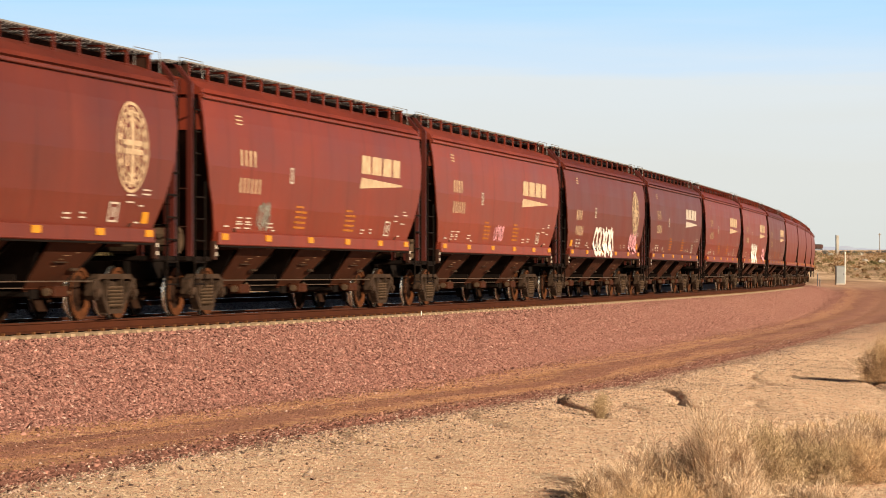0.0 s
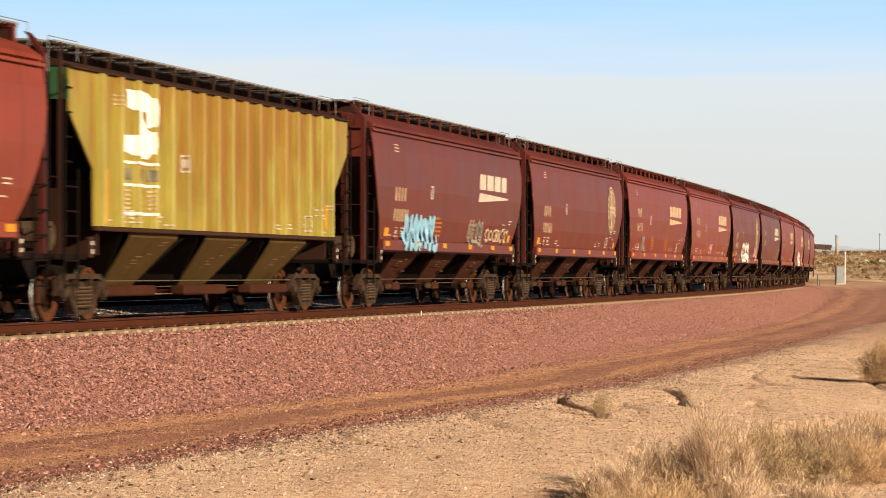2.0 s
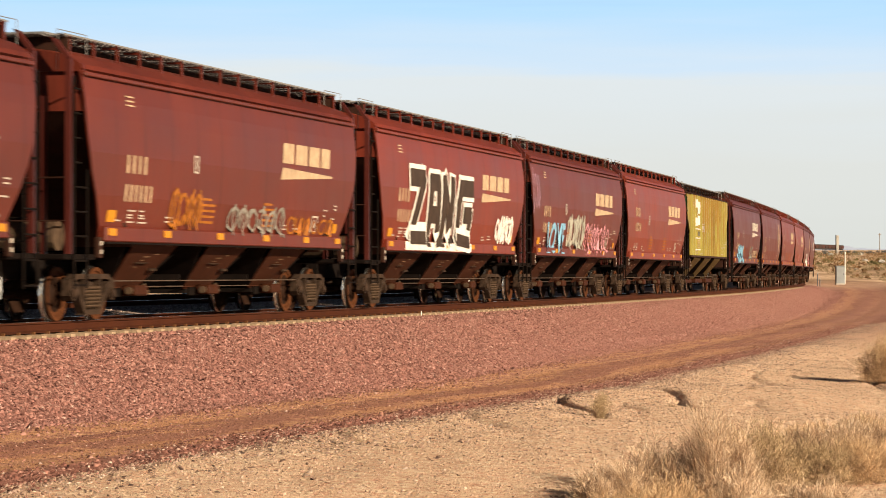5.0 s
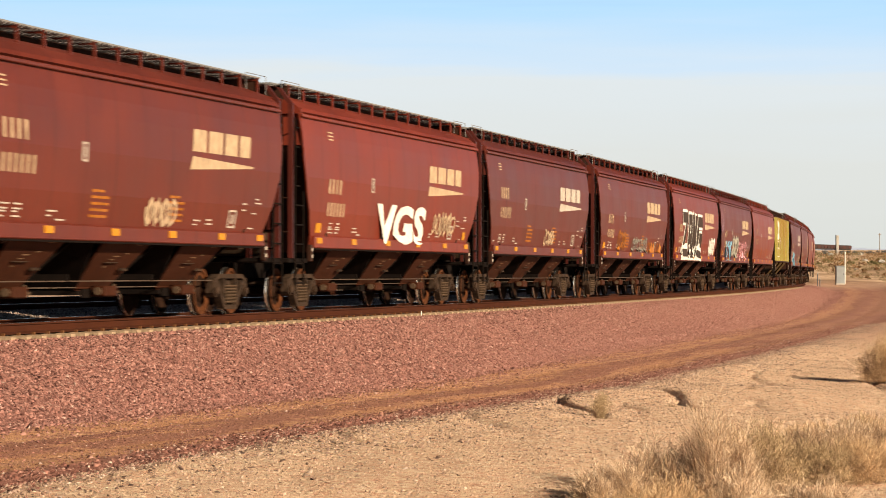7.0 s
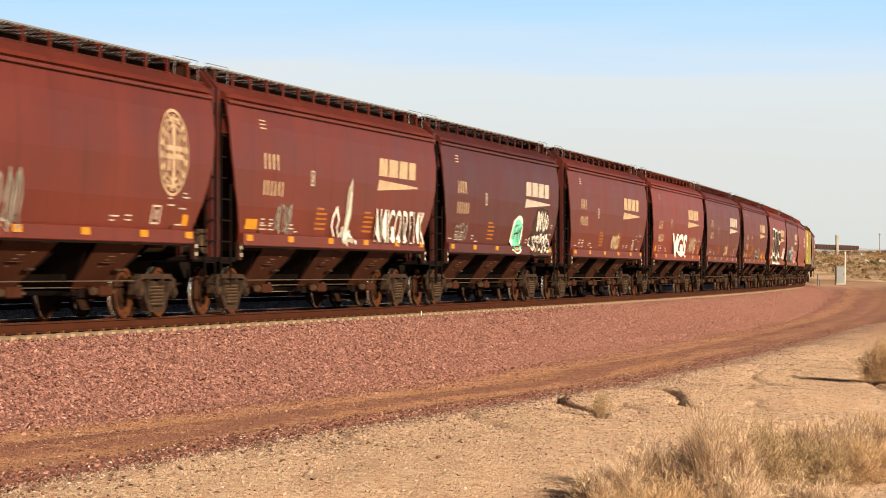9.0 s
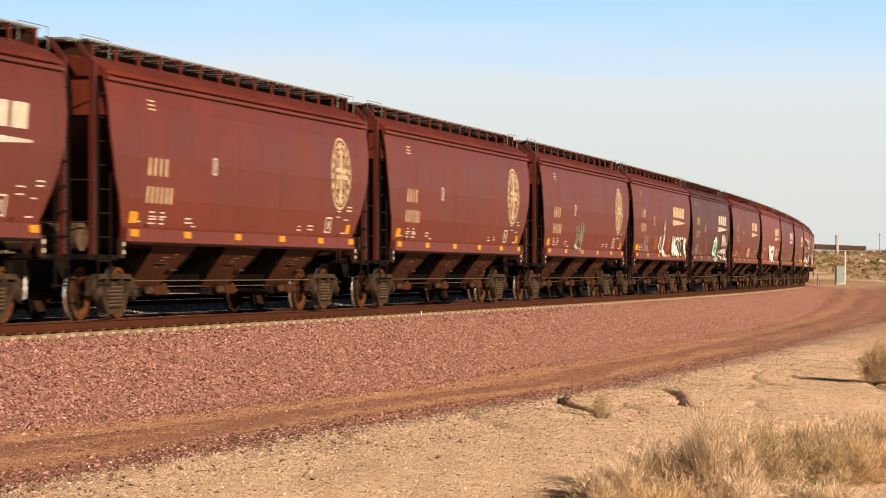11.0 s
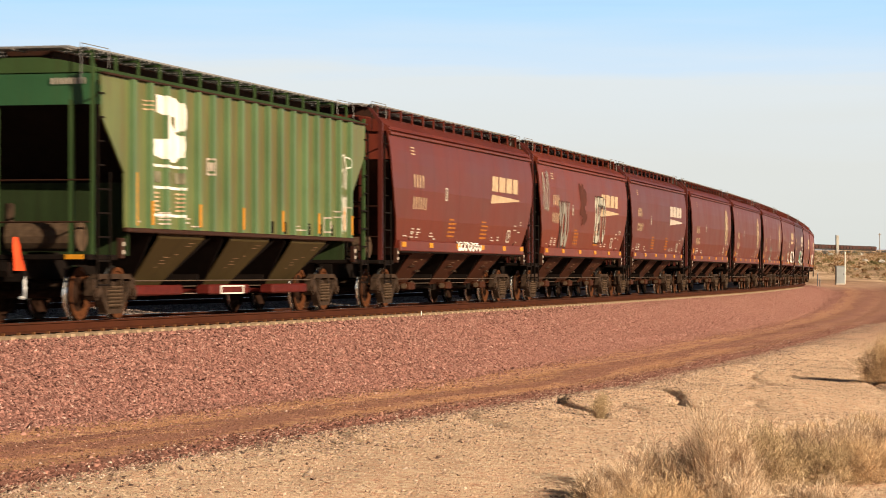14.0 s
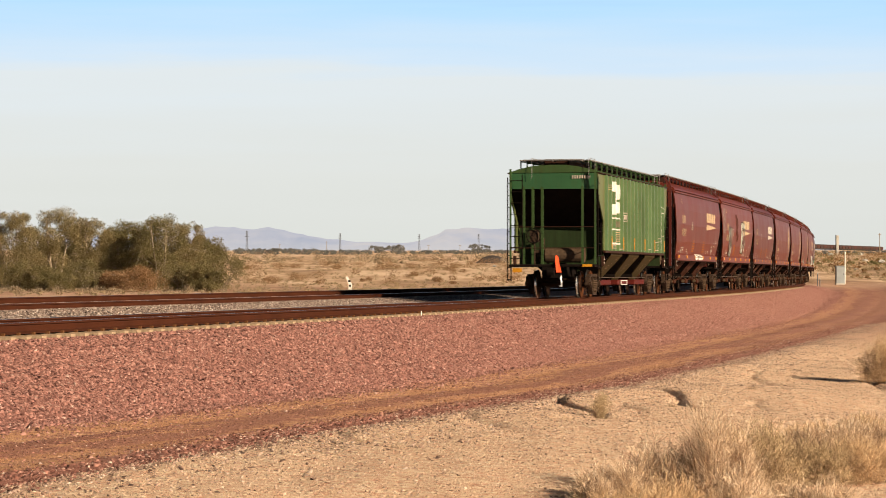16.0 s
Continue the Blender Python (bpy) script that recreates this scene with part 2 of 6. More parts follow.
# ---- the line of the railway ----
# s is the way along the main track, heading th is taken from +Y towards +X
S0, S1, DS = -420.0, 900.0, 1.0
def line_heading(s):
    u = np.clip(s, -60, 190.0)
    th = 0.24995 - 0.000315 * u - 7.53e-6 * u * u / 2 + 8.78e-8 * u ** 3 / 6
    th -= 0.0016 * np.clip(s - 190, 0, 70)
    return th


_s = np.arange(S0, S1 + DS, DS)
_th = line_heading(_s + DS / 2)
_i0 = int(-S0 / DS)
_x = np.concatenate([[0], np.cumsum(np.sin(_th[:-1]) * DS)])
_y = np.concatenate([[0], np.cumsum(np.cos(_th[:-1]) * DS)])
LX, LY = _x - _x[_i0] - 8.083, _y - _y[_i0] + 41.744
LT = line_heading(_s)


def on_line(s, lat=0.0):
    """A place beside the main track: x, y and heading. lat is positive on the camera's side."""
    x, y, th = np.interp(s, _s, LX), np.interp(s, _s, LY), np.interp(s, _s, LT)
    return x + np.cos(th) * lat, y - np.sin(th) * lat, th


def beside_line(x, y):
    """The way along and the distance beside the main track for arrays of places."""
    x, y = np.asarray(x, float), np.asarray(y, float)
    s_out, lat_out = np.empty_like(x), np.empty_like(x)
    for a in range(0, len(x), 4000):
        dx = x[a:a + 4000, None] - LX[None, ::4]
        dy = y[a:a + 4000, None] - LY[None, ::4]
        i = np.argmin(dx * dx + dy * dy, axis=1) * 4
        ddx, ddy = x[a:a + 4000] - LX[i], y[a:a + 4000] - LY[i]
        s_out[a:a + 4000] = _s[i] + ddx * np.sin(LT[i]) + ddy * np.cos(LT[i])
        lat_out[a:a + 4000] = ddx * np.cos(LT[i]) - ddy * np.sin(LT[i])
    return s_out, lat_out


def wavy(x, y, seed=0.0):
    """Smooth unevenness between about -1 and 1."""
    return (np.sin(x * 0.9 + 1.3 * np.sin(y * 0.37 + seed)) + np.sin(y * 0.53 + seed + 1.7 * np.sin(x * 0.21 + seed)) + np.sin(x * 0.31 - y * 0.41 + 2 * seed)) / 3


RILLS = (((4.0, 51.2), (4.02, 42.6), 0.09), ((1.80, 45.3), (2.35, 38.0), 0.14), ((10.9, 72.9), (8.74, 53.3), 0.12), ((6.8, 60.7), (6.57, 55.0), 0.07), ((2.9, 44.0), (3.0, 40.5), 0.05), ((5.3, 48.0), (5.15, 42.5), 0.05), ((0.2, 39.0), (0.7, 34.5), 0.05), ((-1.5, 33.5), (-0.9, 30.5), 0.05))


def rill_depth(x, y):
    """Small erosion channels that run down the sand from the dirt track."""
    z = np.zeros_like(x)
    for (ax, ay), (bx, by), deep in RILLS:
        dx, dy = bx - ax, by - ay
        t = np.clip(((x - ax) * dx + (y - ay) * dy) / (dx * dx + dy * dy), 0, 1)
        off = np.hypot(x - ax - t * dx - 0.10 * np.sin(t * 9 + ax), y - ay - t * dy)
        z -= 1.25 * deep * np.clip(1 - off / 0.15, 0, 1) * np.sin(np.pi * np.clip(t, 0.04, 0.96)) ** 0.5
    return z


SECOND = -7.7                     # the second track, beside the main one and banked


def ground_height(x, y, s=None, lat=None):
    x, y = np.asarray(x, float), np.asarray(y, float)
    if s is None:
        s, lat = beside_line(x, y)
    d = np.hypot(x, y)
    road = np.interp(s, [-40, -8, 15, 110, 190, 260], [-1.1, -1.18, -1.45, -1.42, -0.75, -0.3])
    berm = road - 0.02 + 0.12 * np.clip((lat - 8.0) / 1.2, 0, 1) - np.interp(lat, [9.2, 12, 16, 30], [0, 0.12, 0.32, 0.1]) + (0.06 * wavy(x * 1.6, y * 1.2, 2.0) + 0.022 * wavy(x * 7.0, y * 3.1, 5.0)) * np.clip((lat - 8) / 2, 0, 1)
    berm = berm + rill_depth(x, y)
    right = np.where(lat < 8.0, road, berm)
    toe = np.interp(-road, [1.0, 1.18, 1.45], [3.3, 3.55, 4.1])
    k = np.clip((lat - 1.55) / (toe - 1.55), 0, 1)
    bank = -0.26 + (road + 0.26) * k
    right = np.where(lat < toe, bank, right)
    right = np.where((lat >= toe) & (lat < 8.0), road + 0.03 * wavy(x * 0.8, y * 0.5, 1.0) - 0.04 * np.exp(-((lat - 5.3) / 0.35) ** 2) - 0.04 * np.exp(-((lat - 6.9) / 0.35) ** 2), right)
    left = np.interp(-lat, [0, 1.6, 2.6, 5.2, 6.2, 6.9, 8.5, 9.3, 11.6, 40], [-0.26, -0.26, -0.30, -0.17, -0.08, -0.045, 0.07, 0.06, -0.75, -0.75])
    z = np.where(lat > 0, right, left)
    far = -0.6 + 0.0095 * np.clip(d - 215, 0, None) + 0.25 * wavy(x * 0.05, y * 0.03, 3.0) * np.clip((d - 215) / 200, 0, 1)
    keep = np.clip((np.abs(lat) - 30) / 60, 0, 1)
    blend = np.maximum(np.clip((d - 120) / 130, 0, 1) * keep, np.clip((d - 270) / 140, 0, 1))
    z = z * (1 - blend) + far * blend
    cut = -0.25 + 0.25 * np.clip(np.abs(lat) - 5, 0, None)
    return np.where((s > 200) & (s < 800), np.minimum(z, cut), z)


# ---- ground ----
def ground_material():
    m, n, l, b = nodes_of("desert_ground")

    def attr(name):
        q = n.new("ShaderNodeAttribute"); q.attribute_name = name
        return q.outputs["Fac"]

    def step(val, at0, at1):
        mr = n.new("ShaderNodeMapRange"); mr.inputs["From Min"].default_value, mr.inputs["From Max"].default_value = at0, at1
        l.new(val, mr.inputs["Value"])
        return mr.outputs[0]
    lat, away = attr("beside"), attr("away")
    v = texco(n, l)
    big, mid, fine = noise_tex(n, l, v, 0.35, 5), noise_tex(n, l, v, 2.5, 7, 0.65), noise_tex(n, l, v, 24, 5, 0.75)
    speck = noise_tex(n, l, v, 9, 6, 0.75)
    wob = math_node(n, l, "MULTIPLY_ADD", noise_tex(n, l, v, 1.1, 6, 0.65), 1.6, -0.8)
    lw = math_node(n, l, "ADD", lat, wob)
    # a space drawn out along the track, for wheel marks and graded streaks
    cx = n.new("ShaderNodeCombineXYZ")
    l.new(lat, cx.inputs[0]); l.new(math_node(n, l, "MULTIPLY", attr("along"), 0.09), cx.inputs[1])
    along = noise_tex(n, l, cx.outputs[0], 2.3, 6, 0.62)
    slow = noise_tex(n, l, cx.outputs[0], 0.75, 3, 0.5)
    sand = ramp(n, l, mid, [(0.25, (0.55, 0.40, 0.312)), (0.5, (0.675, 0.51, 0.415)), (0.8, (0.755, 0.605, 0.515))])
    sand = mixed(n, l, 0.8, sand, ramp(n, l, fine, [(0.3, (0.33, 0.25, 0.20)), (0.7, (0.80, 0.72, 0.64))]), "OVERLAY")
    sand = mixed(n, l, 0.55, sand, ramp(n, l, speck, [(0.34, (0.16, 0.135, 0.12)), (0.5, (0.5, 0.49, 0.47)), (0.66, (0.79, 0.76, 0.72))]), "OVERLAY")
    tan = ramp(n, l, along, [(0.28, (0.40, 0.205, 0.12)), (0.48, (0.54, 0.315, 0.195)), (0.75, (0.64, 0.415, 0.275))])
    tan = mixed(n, l, 0.6, tan, ramp(n, l, fine, [(0.3, (0.2, 0.17, 0.15)), (0.7, (0.78, 0.70, 0.62))]), "OVERLAY")
    # dark red gravel pressed into the dirt: between the wheel marks and below the bank
    gravel = ramp(n, l, fine, [(0.3, (0.17, 0.07, 0.053)), (0.5, (0.31, 0.14, 0.105)), (0.72, (0.46, 0.26, 0.205))])
    band = n.new("ShaderNodeValToRGB")
    be = band.color_ramp.elements
    be[0].position, be[0].color = 0.0, (0.9, 0.9, 0.9, 1)
    be[1].position, be[1].color = 1.0, (0.85, 0.85, 0.85, 1)
    for pos, val in ((0.10, 0.86), (0.24, 0.40), (0.36, 0.40), (0.48, 0.88), (0.58, 0.84), (0.70, 0.28), (0.86, 0.36)):
        q = be.new(pos); q.color = (val, val, val, 1)
    l.new(step(math_node(n, l, "ADD", lat, math_node(n, l, "MULTIPLY_ADD", slow, 3.4, -1.7)), 3.7, 8.3), band.inputs[0])
    cover = math_node(n, l, "ADD", band.outputs[0], math_node(n, l, "ADD", math_node(n, l, "MULTIPLY_ADD", along, 2.2, -1.1), math_node(n, l, "MULTIPLY_ADD", mid, 1.7, -0.85)))
    road = mixed(n, l, math_node(n, l, "MULTIPLY", step(cover, 0.40, 0.80), 0.9), tan, gravel)
    vor = n.new("ShaderNodeTexVoronoi"); vor.inputs["Scale"].default_value = 24; vor.inputs["Randomness"].default_value = 1
    l.new(v, vor.inputs["Vector"])
    ballast = ramp(n, l, vor.outputs["Color"], [(0.1, (0.15, 0.066, 0.056)), (0.5, (0.27, 0.13, 0.11)), (0.9, (0.37, 0.20, 0.172))])
    grey = ramp(n, l, vor.outputs["Color"], [(0.1, (0.16, 0.11, 0.09)), (0.5, (0.31, 0.225, 0.185)), (0.9, (0.46, 0.37, 0.31))])
    patches = noise_tex(n, l, texco(n, l, (1.0, 0.25, 1.0)), 0.07, 5, 0.6)
    scrub = ramp(n, l, mixed(n, l, 0.65, big, patches), [(0.36, (0.25, 0.18, 0.13)), (0.45, (0.40, 0.295, 0.22)), (0.53, (0.57, 0.445, 0.35)), (0.62, (0.68, 0.55, 0.45))])
    scrub = mixed(n, l, 0.5, scrub, ramp(n, l, mid, [(0.35, (0.3, 0.24, 0.18)), (0.65, (0.8, 0.68, 0.52))]), "OVERLAY")
    c = mixed(n, l, step(lw, 3.8, 4.3), ballast, road)
    c = mixed(n, l, step(lw, 7.45, 7.75), c, mixed(n, l, 0.35, gravel, ballast))
    c = mixed(n, l, step(lw, 8.2, 8.6), c, sand)
    c = mixed(n, l, step(lat, -1.8, -2.4), c, grey)
    c = mixed(n, l, step(lat, -10.2, -11.5), c, scrub)
    far_road = mixed(n, l, 0.75, road, mixed(n, l, 0.5, ballast, (0.36, 0.19, 0.145)))
    c = mixed(n, l, step(away, 70, 125), c, mixed(n, l, step(lw, 13, 18), mixed(n, l, step(lw, 4.6, 6.4), mixed(n, l, 0.5, c, far_road), far_road), scrub))
    c = mixed(n, l, step(away, 240, 330), c, scrub)
    l.new(c, b.inputs["Base Color"])
    b.inputs["Roughness"].default_value = 0.95
    b.inputs["Specular IOR Level"].default_value = 0.1
    hgt = math_node(n, l, "ADD", math_node(n, l, "ADD", fine, math_node(n, l, "MULTIPLY", mid, 1.5)), math_node(n, l, "MULTIPLY", speck, 1.3))
    bump(n, l, b, hgt, 1.0, 0.04)
    return m


def build_ground():
    fan = np.radians(np.concatenate([np.linspace(-11.0, 11.0, 230), np.linspace(13, 347, 60)]))
    dist = np.concatenate([np.linspace(1.5, 11, 8), np.arange(12, 20, 0.4), np.arange(20, 66, 0.16), 66 * (4900 / 66) ** np.linspace(0, 1, 270)])
    B, R = np.meshgrid(fan, dist)
    X, Y = (R * np.sin(B)).ravel(), (R * np.cos(B)).ravel()
    s, lat = beside_line(X, Y)
    Z = ground_height(X, Y, s, lat)
    nc, nr = len(fan), len(dist)
    i = np.arange(nr * nc).reshape(nr, nc)
    a, b_, c, d = i[:-1], np.roll(i, -1, 1)[:-1], np.roll(i, -1, 1)[1:], i[1:]
    faces = np.stack([a, b_, c, d], -1).reshape(-1, 4)[:, ::-1].tolist()
    faces.append(list(range(nc)))
    ob = obj_from("ground", np.stack([X, Y, Z], 1).tolist(), faces, ground_material(), True)
    for nm, val in (("beside", lat), ("along", s), ("away", R.ravel())):
        ob.data.attributes.new(nm, "FLOAT", "POINT").data.foreach_set("value", val.astype(np.float32))
    tagged(ob, "sandy desert ground with a red ballast bank and a graded dirt track", "ground", kind="structure")
    return ob


build_ground()


# ---- railway track ----
RAIL = [(-0.075, -0.18), (-0.075, -0.165), (-0.012, -0.14), (-0.012, -0.045), (-0.036, -0.032), (-0.036, -0.004), (-0.03, 0), (0.03, 0), (0.036, -0.004), (0.036, -0.032), (0.012, -0.045), (0.012, -0.14), (0.075, -0.165), (0.075, -0.18)]


def rail(name, off, s_from, s_to, parent, lift=0.0, step=2.0):
    bm = bmesh.new()
    rings = []
    for s in np.arange(s_from, s_to, step):
        x, y, th = on_line(s, off)
        rings.append([(x + math.cos(th) * u, y - math.sin(th) * u, w + lift) for u, w in RAIL])
    vs = loft(bm, rings, True, True)
    top = set()
    for r in vs:
        top.update((r[6], r[7], r[5], r[8]))
    for f in bm.faces:
        if all(q in top for q in f.verts):
            f.material_index = 1
    return part(name, bm, [M["rail"], M["railtop"]], parent)


def tie_mesh():
    bm = bmesh.new()
    prism(bm, [(-0.13, -0.36), (0.13, -0.36), (0.10, -0.2), (-0.10, -0.2)], -1.29, 1.29)
    for y in (-0.84, -0.66, 0.66, 0.84):
        box(bm, -0.03, 0.03, y - 0.03, y + 0.03, -0.2, -0.155, 1)
    me = bpy.data.meshes.new("tie")
    bmesh.ops.recalc_face_normals(bm, faces=bm.faces)
    bm.to_mesh(me); bm.free()
    me.materials.append(M["tie"]); me.materials.append(M["clip"])
    return me


def build_track(name, off, s_from, s_to, label, lifts=(0.0, 0.0)):
    root = tagged(new(name), label, "railway track", kind="structure")
    for side, lift in zip((-0.755, 0.755), lifts):
        rail("rail", off + side, s_from, s_to, root, lift)
    return root


main_track = build_track("railway_track_main", 0, -400, 720, "rusty steel rails on pale concrete ties in red ballast")
second_track = build_track("railway_track_second", SECOND, -60, 300, "rusty steel rails of a second track in grey ballast", (0.21, 0.09))


# ---- covered hopper cars: x forward, y to the left, z up from the rail top ----
EAVE = 8.02


def side_y(x, z):
    return float(np.interp(z, [1.36, 1.6, 2.1, 2.8, 3.5, 3.9, 4.15], [1.42, 1.49, 1.58, 1.632, 1.615, 1.565, 1.515]))


def side_end(z):
    return float(np.interp(z, [1.36, 1.6, 2.0, 2.4, 2.9, 3.4, 4.1], [6.95, 7.1, 7.38, 7.66, 7.9, 8.0, EAVE]))


RIB_X = [round(-6.72 + 0.84 * k, 3) for k in range(17)]
RIB_W = 0.075


def rib_y(x, z):
    return 1.60 if any(abs(x - r) <= RIB_W + 1e-4 for r in RIB_X) else 1.505


def wheelset_mesh():
    bm = bmesh.new()
    N = 28
    prof = [(0.675, 0.10), (0.675, 0.37), (0.665, 0.39), (0.665, 0.475), (0.69, 0.485), (0.705, 0.462), (0.735, 0.458), (0.80, 0.452), (0.80, 0.39), (0.765, 0.37), (0.758, 0.31), (0.745, 0.22), (0.80, 0.16), (0.80, 0.0)]
    for sgn in (-1, 1):
        rings = [[(r * math.cos(2 * math.pi * k / N), sgn * y, r * math.sin(2 * math.pi * k / N)) for k in range(N)] for y, r in prof[:-1]]
        vs = loft(bm, rings, True, True)
        # bright tread, rust orange rim; the plate inside stays dark as painted shade
        for f in bm.faces:
            rr = [math.hypot(q.co.x, q.co.z) for q in f.verts]
            if min(rr) > 0.455 and len(f.verts) == 4:
                f.material_index = 1
            elif min(rr) > 0.30 and min(abs(q.co.y) for q in f.verts) > 0.74 and len(f.verts) == 4:
                f.material_index = 2
    tube(bm, (0, -1.12, 0), (0, 1.12, 0), 0.085, 12)
    me = bpy.data.meshes.new("wheelset")
    bmesh.ops.recalc_face_normals(bm, faces=bm.faces)
    bm.to_mesh(me); bm.free()
    me.materials.append(M["wheel"]); me.materials.append(M["tread"]); me.materials.append(M["rim"])
    return me


WHEELSET = wheelset_mesh()
WHEEL_R = 0.455


FRAME_BARS = (
    [(-1.06, 0.68), (-0.80, 0.79), (0.80, 0.79), (1.06, 0.68), (1.06, 0.60), (0.78, 0.70), (-0.78, 0.70), (-1.06, 0.60)],
    [(-0.94, 0.64), (-0.80, 0.66), (-0.37, 0.20), (-0.42, 0.11)],
    [(0.94, 0.64), (0.42, 0.11), (0.37, 0.20), (0.80, 0.66)],
    [(-0.42, 0.18), (-0.345, 0.18), (-0.335, 0.72), (-0.41, 0.72)],
    [(0.42, 0.18), (0.41, 0.72), (0.335, 0.72), (0.345, 0.18)],
    [(-0.44, 0.10), (0.44, 0.10), (0.40, 0.185), (-0.40, 0.185)],
    [(-1.13, 0.70), (-1.15, 0.42), (-1.07, 0.36), (-0.92, 0.38), (-0.86, 0.72)],
    [(1.13, 0.70), (0.86, 0.72), (0.92, 0.38), (1.07, 0.36), (1.15, 0.42)])


def build_bogie(parent, x, mat):
    bg = part("bogie", bevelled(boxed(-0.16, 0.16, -1.03, 1.03, 0.44, 0.66), 0.03), mat, parent)
    bg.location = (x, 0, 0)
    for sgn in (-1, 1):
        y0, y1 = sorted((sgn * 0.93, sgn * 1.09))
        bm = bmesh.new()
        for k, bar in enumerate(FRAME_BARS):
            prism(bm, [(0.89 * px, pz) for px, pz in bar], y0 + 0.003 * (k % 4), y1 - 0.003 * (k % 4))
        part("side_frame", bm, mat, bg)
        for cx in (-0.21, 0.0, 0.21):
            bm = bmesh.new()
            N, turns = 8, 6
            rings = []
            for k in range(turns * N + 1):
                a, z = 2 * math.pi * k / N, 0.205 + 0.37 * k / (turns * N)
                rings.append([(cx + (0.085 + dr) * math.cos(a), sgn * 1.04 + (0.085 + dr) * math.sin(a), z + dz) for dr, dz in ((0.019, 0), (0, 0.02), (-0.019, 0), (0, -0.02))])
            loft(bm, rings, True, True)
            part("spring", bm, M["spring"], bg)
        for ax in (-0.89, 0.89):
            bm = bmesh.new()
            tube(bm, (ax, sgn * 0.9, WHEEL_R), (ax, sgn * 1.1, WHEEL_R), 0.12, 12)
            tube(bm, (ax, sgn * 1.1, WHEEL_R), (ax, sgn * 1.13, WHEEL_R), 0.08, 8)
            part("axle_bearing", bm, mat, bg)
    for ax in (-0.89, 0.89):
        ws = new("wheelset", WHEELSET)
        ws.parent = bg
        ws.location = (ax, 0, WHEEL_R)
    return bg


def decal(bm, x0, x1, z0, z1, yf, slant=0.0, mat=0, lift=0.008):
    """A patch of paint on the right-hand side of a car."""
    cuts = [x0, x1]
    if yf is rib_y:
        for r in RIB_X:
            for e in (r - RIB_W - 1e-3, r - RIB_W + 1e-3, r + RIB_W - 1e-3, r + RIB_W + 1e-3):
                if x0 < e < x1:
                    cuts.append(e)
    cuts.sort()
    nz = max(1, int((z1 - z0) / 0.3))
    rows = []
    for j in range(nz + 1):
        z = z0 + (z1 - z0) * j / nz
        rows.append([bm.verts.new((x + slant * (z - z0), -(yf(x, z) + lift), z)) for x in cuts])
    for a, b in zip(rows, rows[1:]):
        for i in range(len(cuts) - 1):
            bm.faces.new((a[i], a[i + 1], b[i + 1], b[i])).material_index = mat


def strokes(bm, pts, width, yf, lift=0.014):
    """A sprayed line through places x, z on the right-hand side."""
    P = [Vector(p) for p in pts]
    for a, b in zip(P, P[1:]):
        d = (b - a)
        if d.length < 1e-6:
            continue
        d.normalize()
        nrm = Vector((-d.y, d.x)) * width / 2
        a2, b2 = a - d * width * 0.35, b + d * width * 0.35
        lift += 0.0002
        m = max(1, int((b2 - a2).length / 0.22))
        edge = [a2.lerp(b2, k / m) for k in range(m + 1)]
        pairs = [[bm.verts.new((p.x, -(yf(p.x, p.y) + lift), p.y)) for p in (e + nrm, e - nrm)] for e in edge]
        for (u, v), (w, z) in zip(pairs, pairs[1:]):
            bm.faces.new((u, v, z, w))


def scribble(bm, rng, x0, x1, z0, z1, width, yf, loops=6, lift=0.014):
    """Unreadable sprayed tag: looping strokes from one end to the other."""
    w = (x1 - x0) / loops
    for k in range(loops):
        c = x0 + (k + 0.5) * w
        n = 9
        a0, turns = rng.uniform(0, 6.28), rng.uniform(0.7, 1.25) * rng.choice((-1, 1))
        hz, hx = (z1 - z0) / 2 * rng.uniform(0.7, 1.0), w * rng.uniform(0.35, 0.55)
        pts = [(c + hx * math.cos(a0 + turns * 6.28 * i / n) + w * 0.3 * (i / n - 0.5), (z0 + z1) / 2 + hz * math.sin(a0 + turns * 6.28 * i / n)) for i in range(n + 1)]
        strokes(bm, pts, width, yf, lift)
        if rng.random() < 0.6:
            strokes(bm, [(c - w * 0.2, z0), (c + w * rng.uniform(-0.1, 0.3), z1)], width, yf, lift + 0.004)


def lettering(bm, text, x0, z0, width, height, yf, lift, shear=0.0, grow=0.0):
    """Sprayed block letters that can be read, fitted into a box on the side."""
    cu = bpy.data.curves.new("letters", "FONT")
    cu.body, cu.size, cu.resolution_u, cu.offset = text, 1.0, 3, min(0.05, 0.012 + grow)
    cu.space_character = 1.04
    tmp = bpy.data.objects.new("letters", cu)
    scene.collection.objects.link(tmp)
    me = bpy.data.meshes.new_from_object(tmp.evaluated_get(bpy.context.evaluated_depsgraph_get()))
    bpy.data.objects.remove(tmp)
    co = [v.co.copy() for v in me.vertices]
    lx, hx = min(c.x for c in co), max(c.x for c in co)
    lz, hz = min(c.y for c in co), max(c.y for c in co)
    vs = []
    for c in co:
        z = z0 + (c.y - lz) / (hz - lz) * height
        x = x0 + (c.x - lx) / (hx - lx) * width + shear * (z - z0)
        vs.append(bm.verts.new((x, -(yf(x, z) + lift), z)))
    for p in me.polygons:
        try:
            bm.faces.new([vs[i] for i in p.vertices])
        except ValueError:
            pass
    bpy.data.meshes.remove(me)


def glyph_bars(bm, x0, z0, n, w, h, gap, yf, rng, lift=0.008):
    """Plain bars standing for small characters."""
    for k in range(n):
        x = x0 + k * (w + gap)
        decal(bm, x, x + w * 0.75, z0, z0 + h, yf, lift=lift)


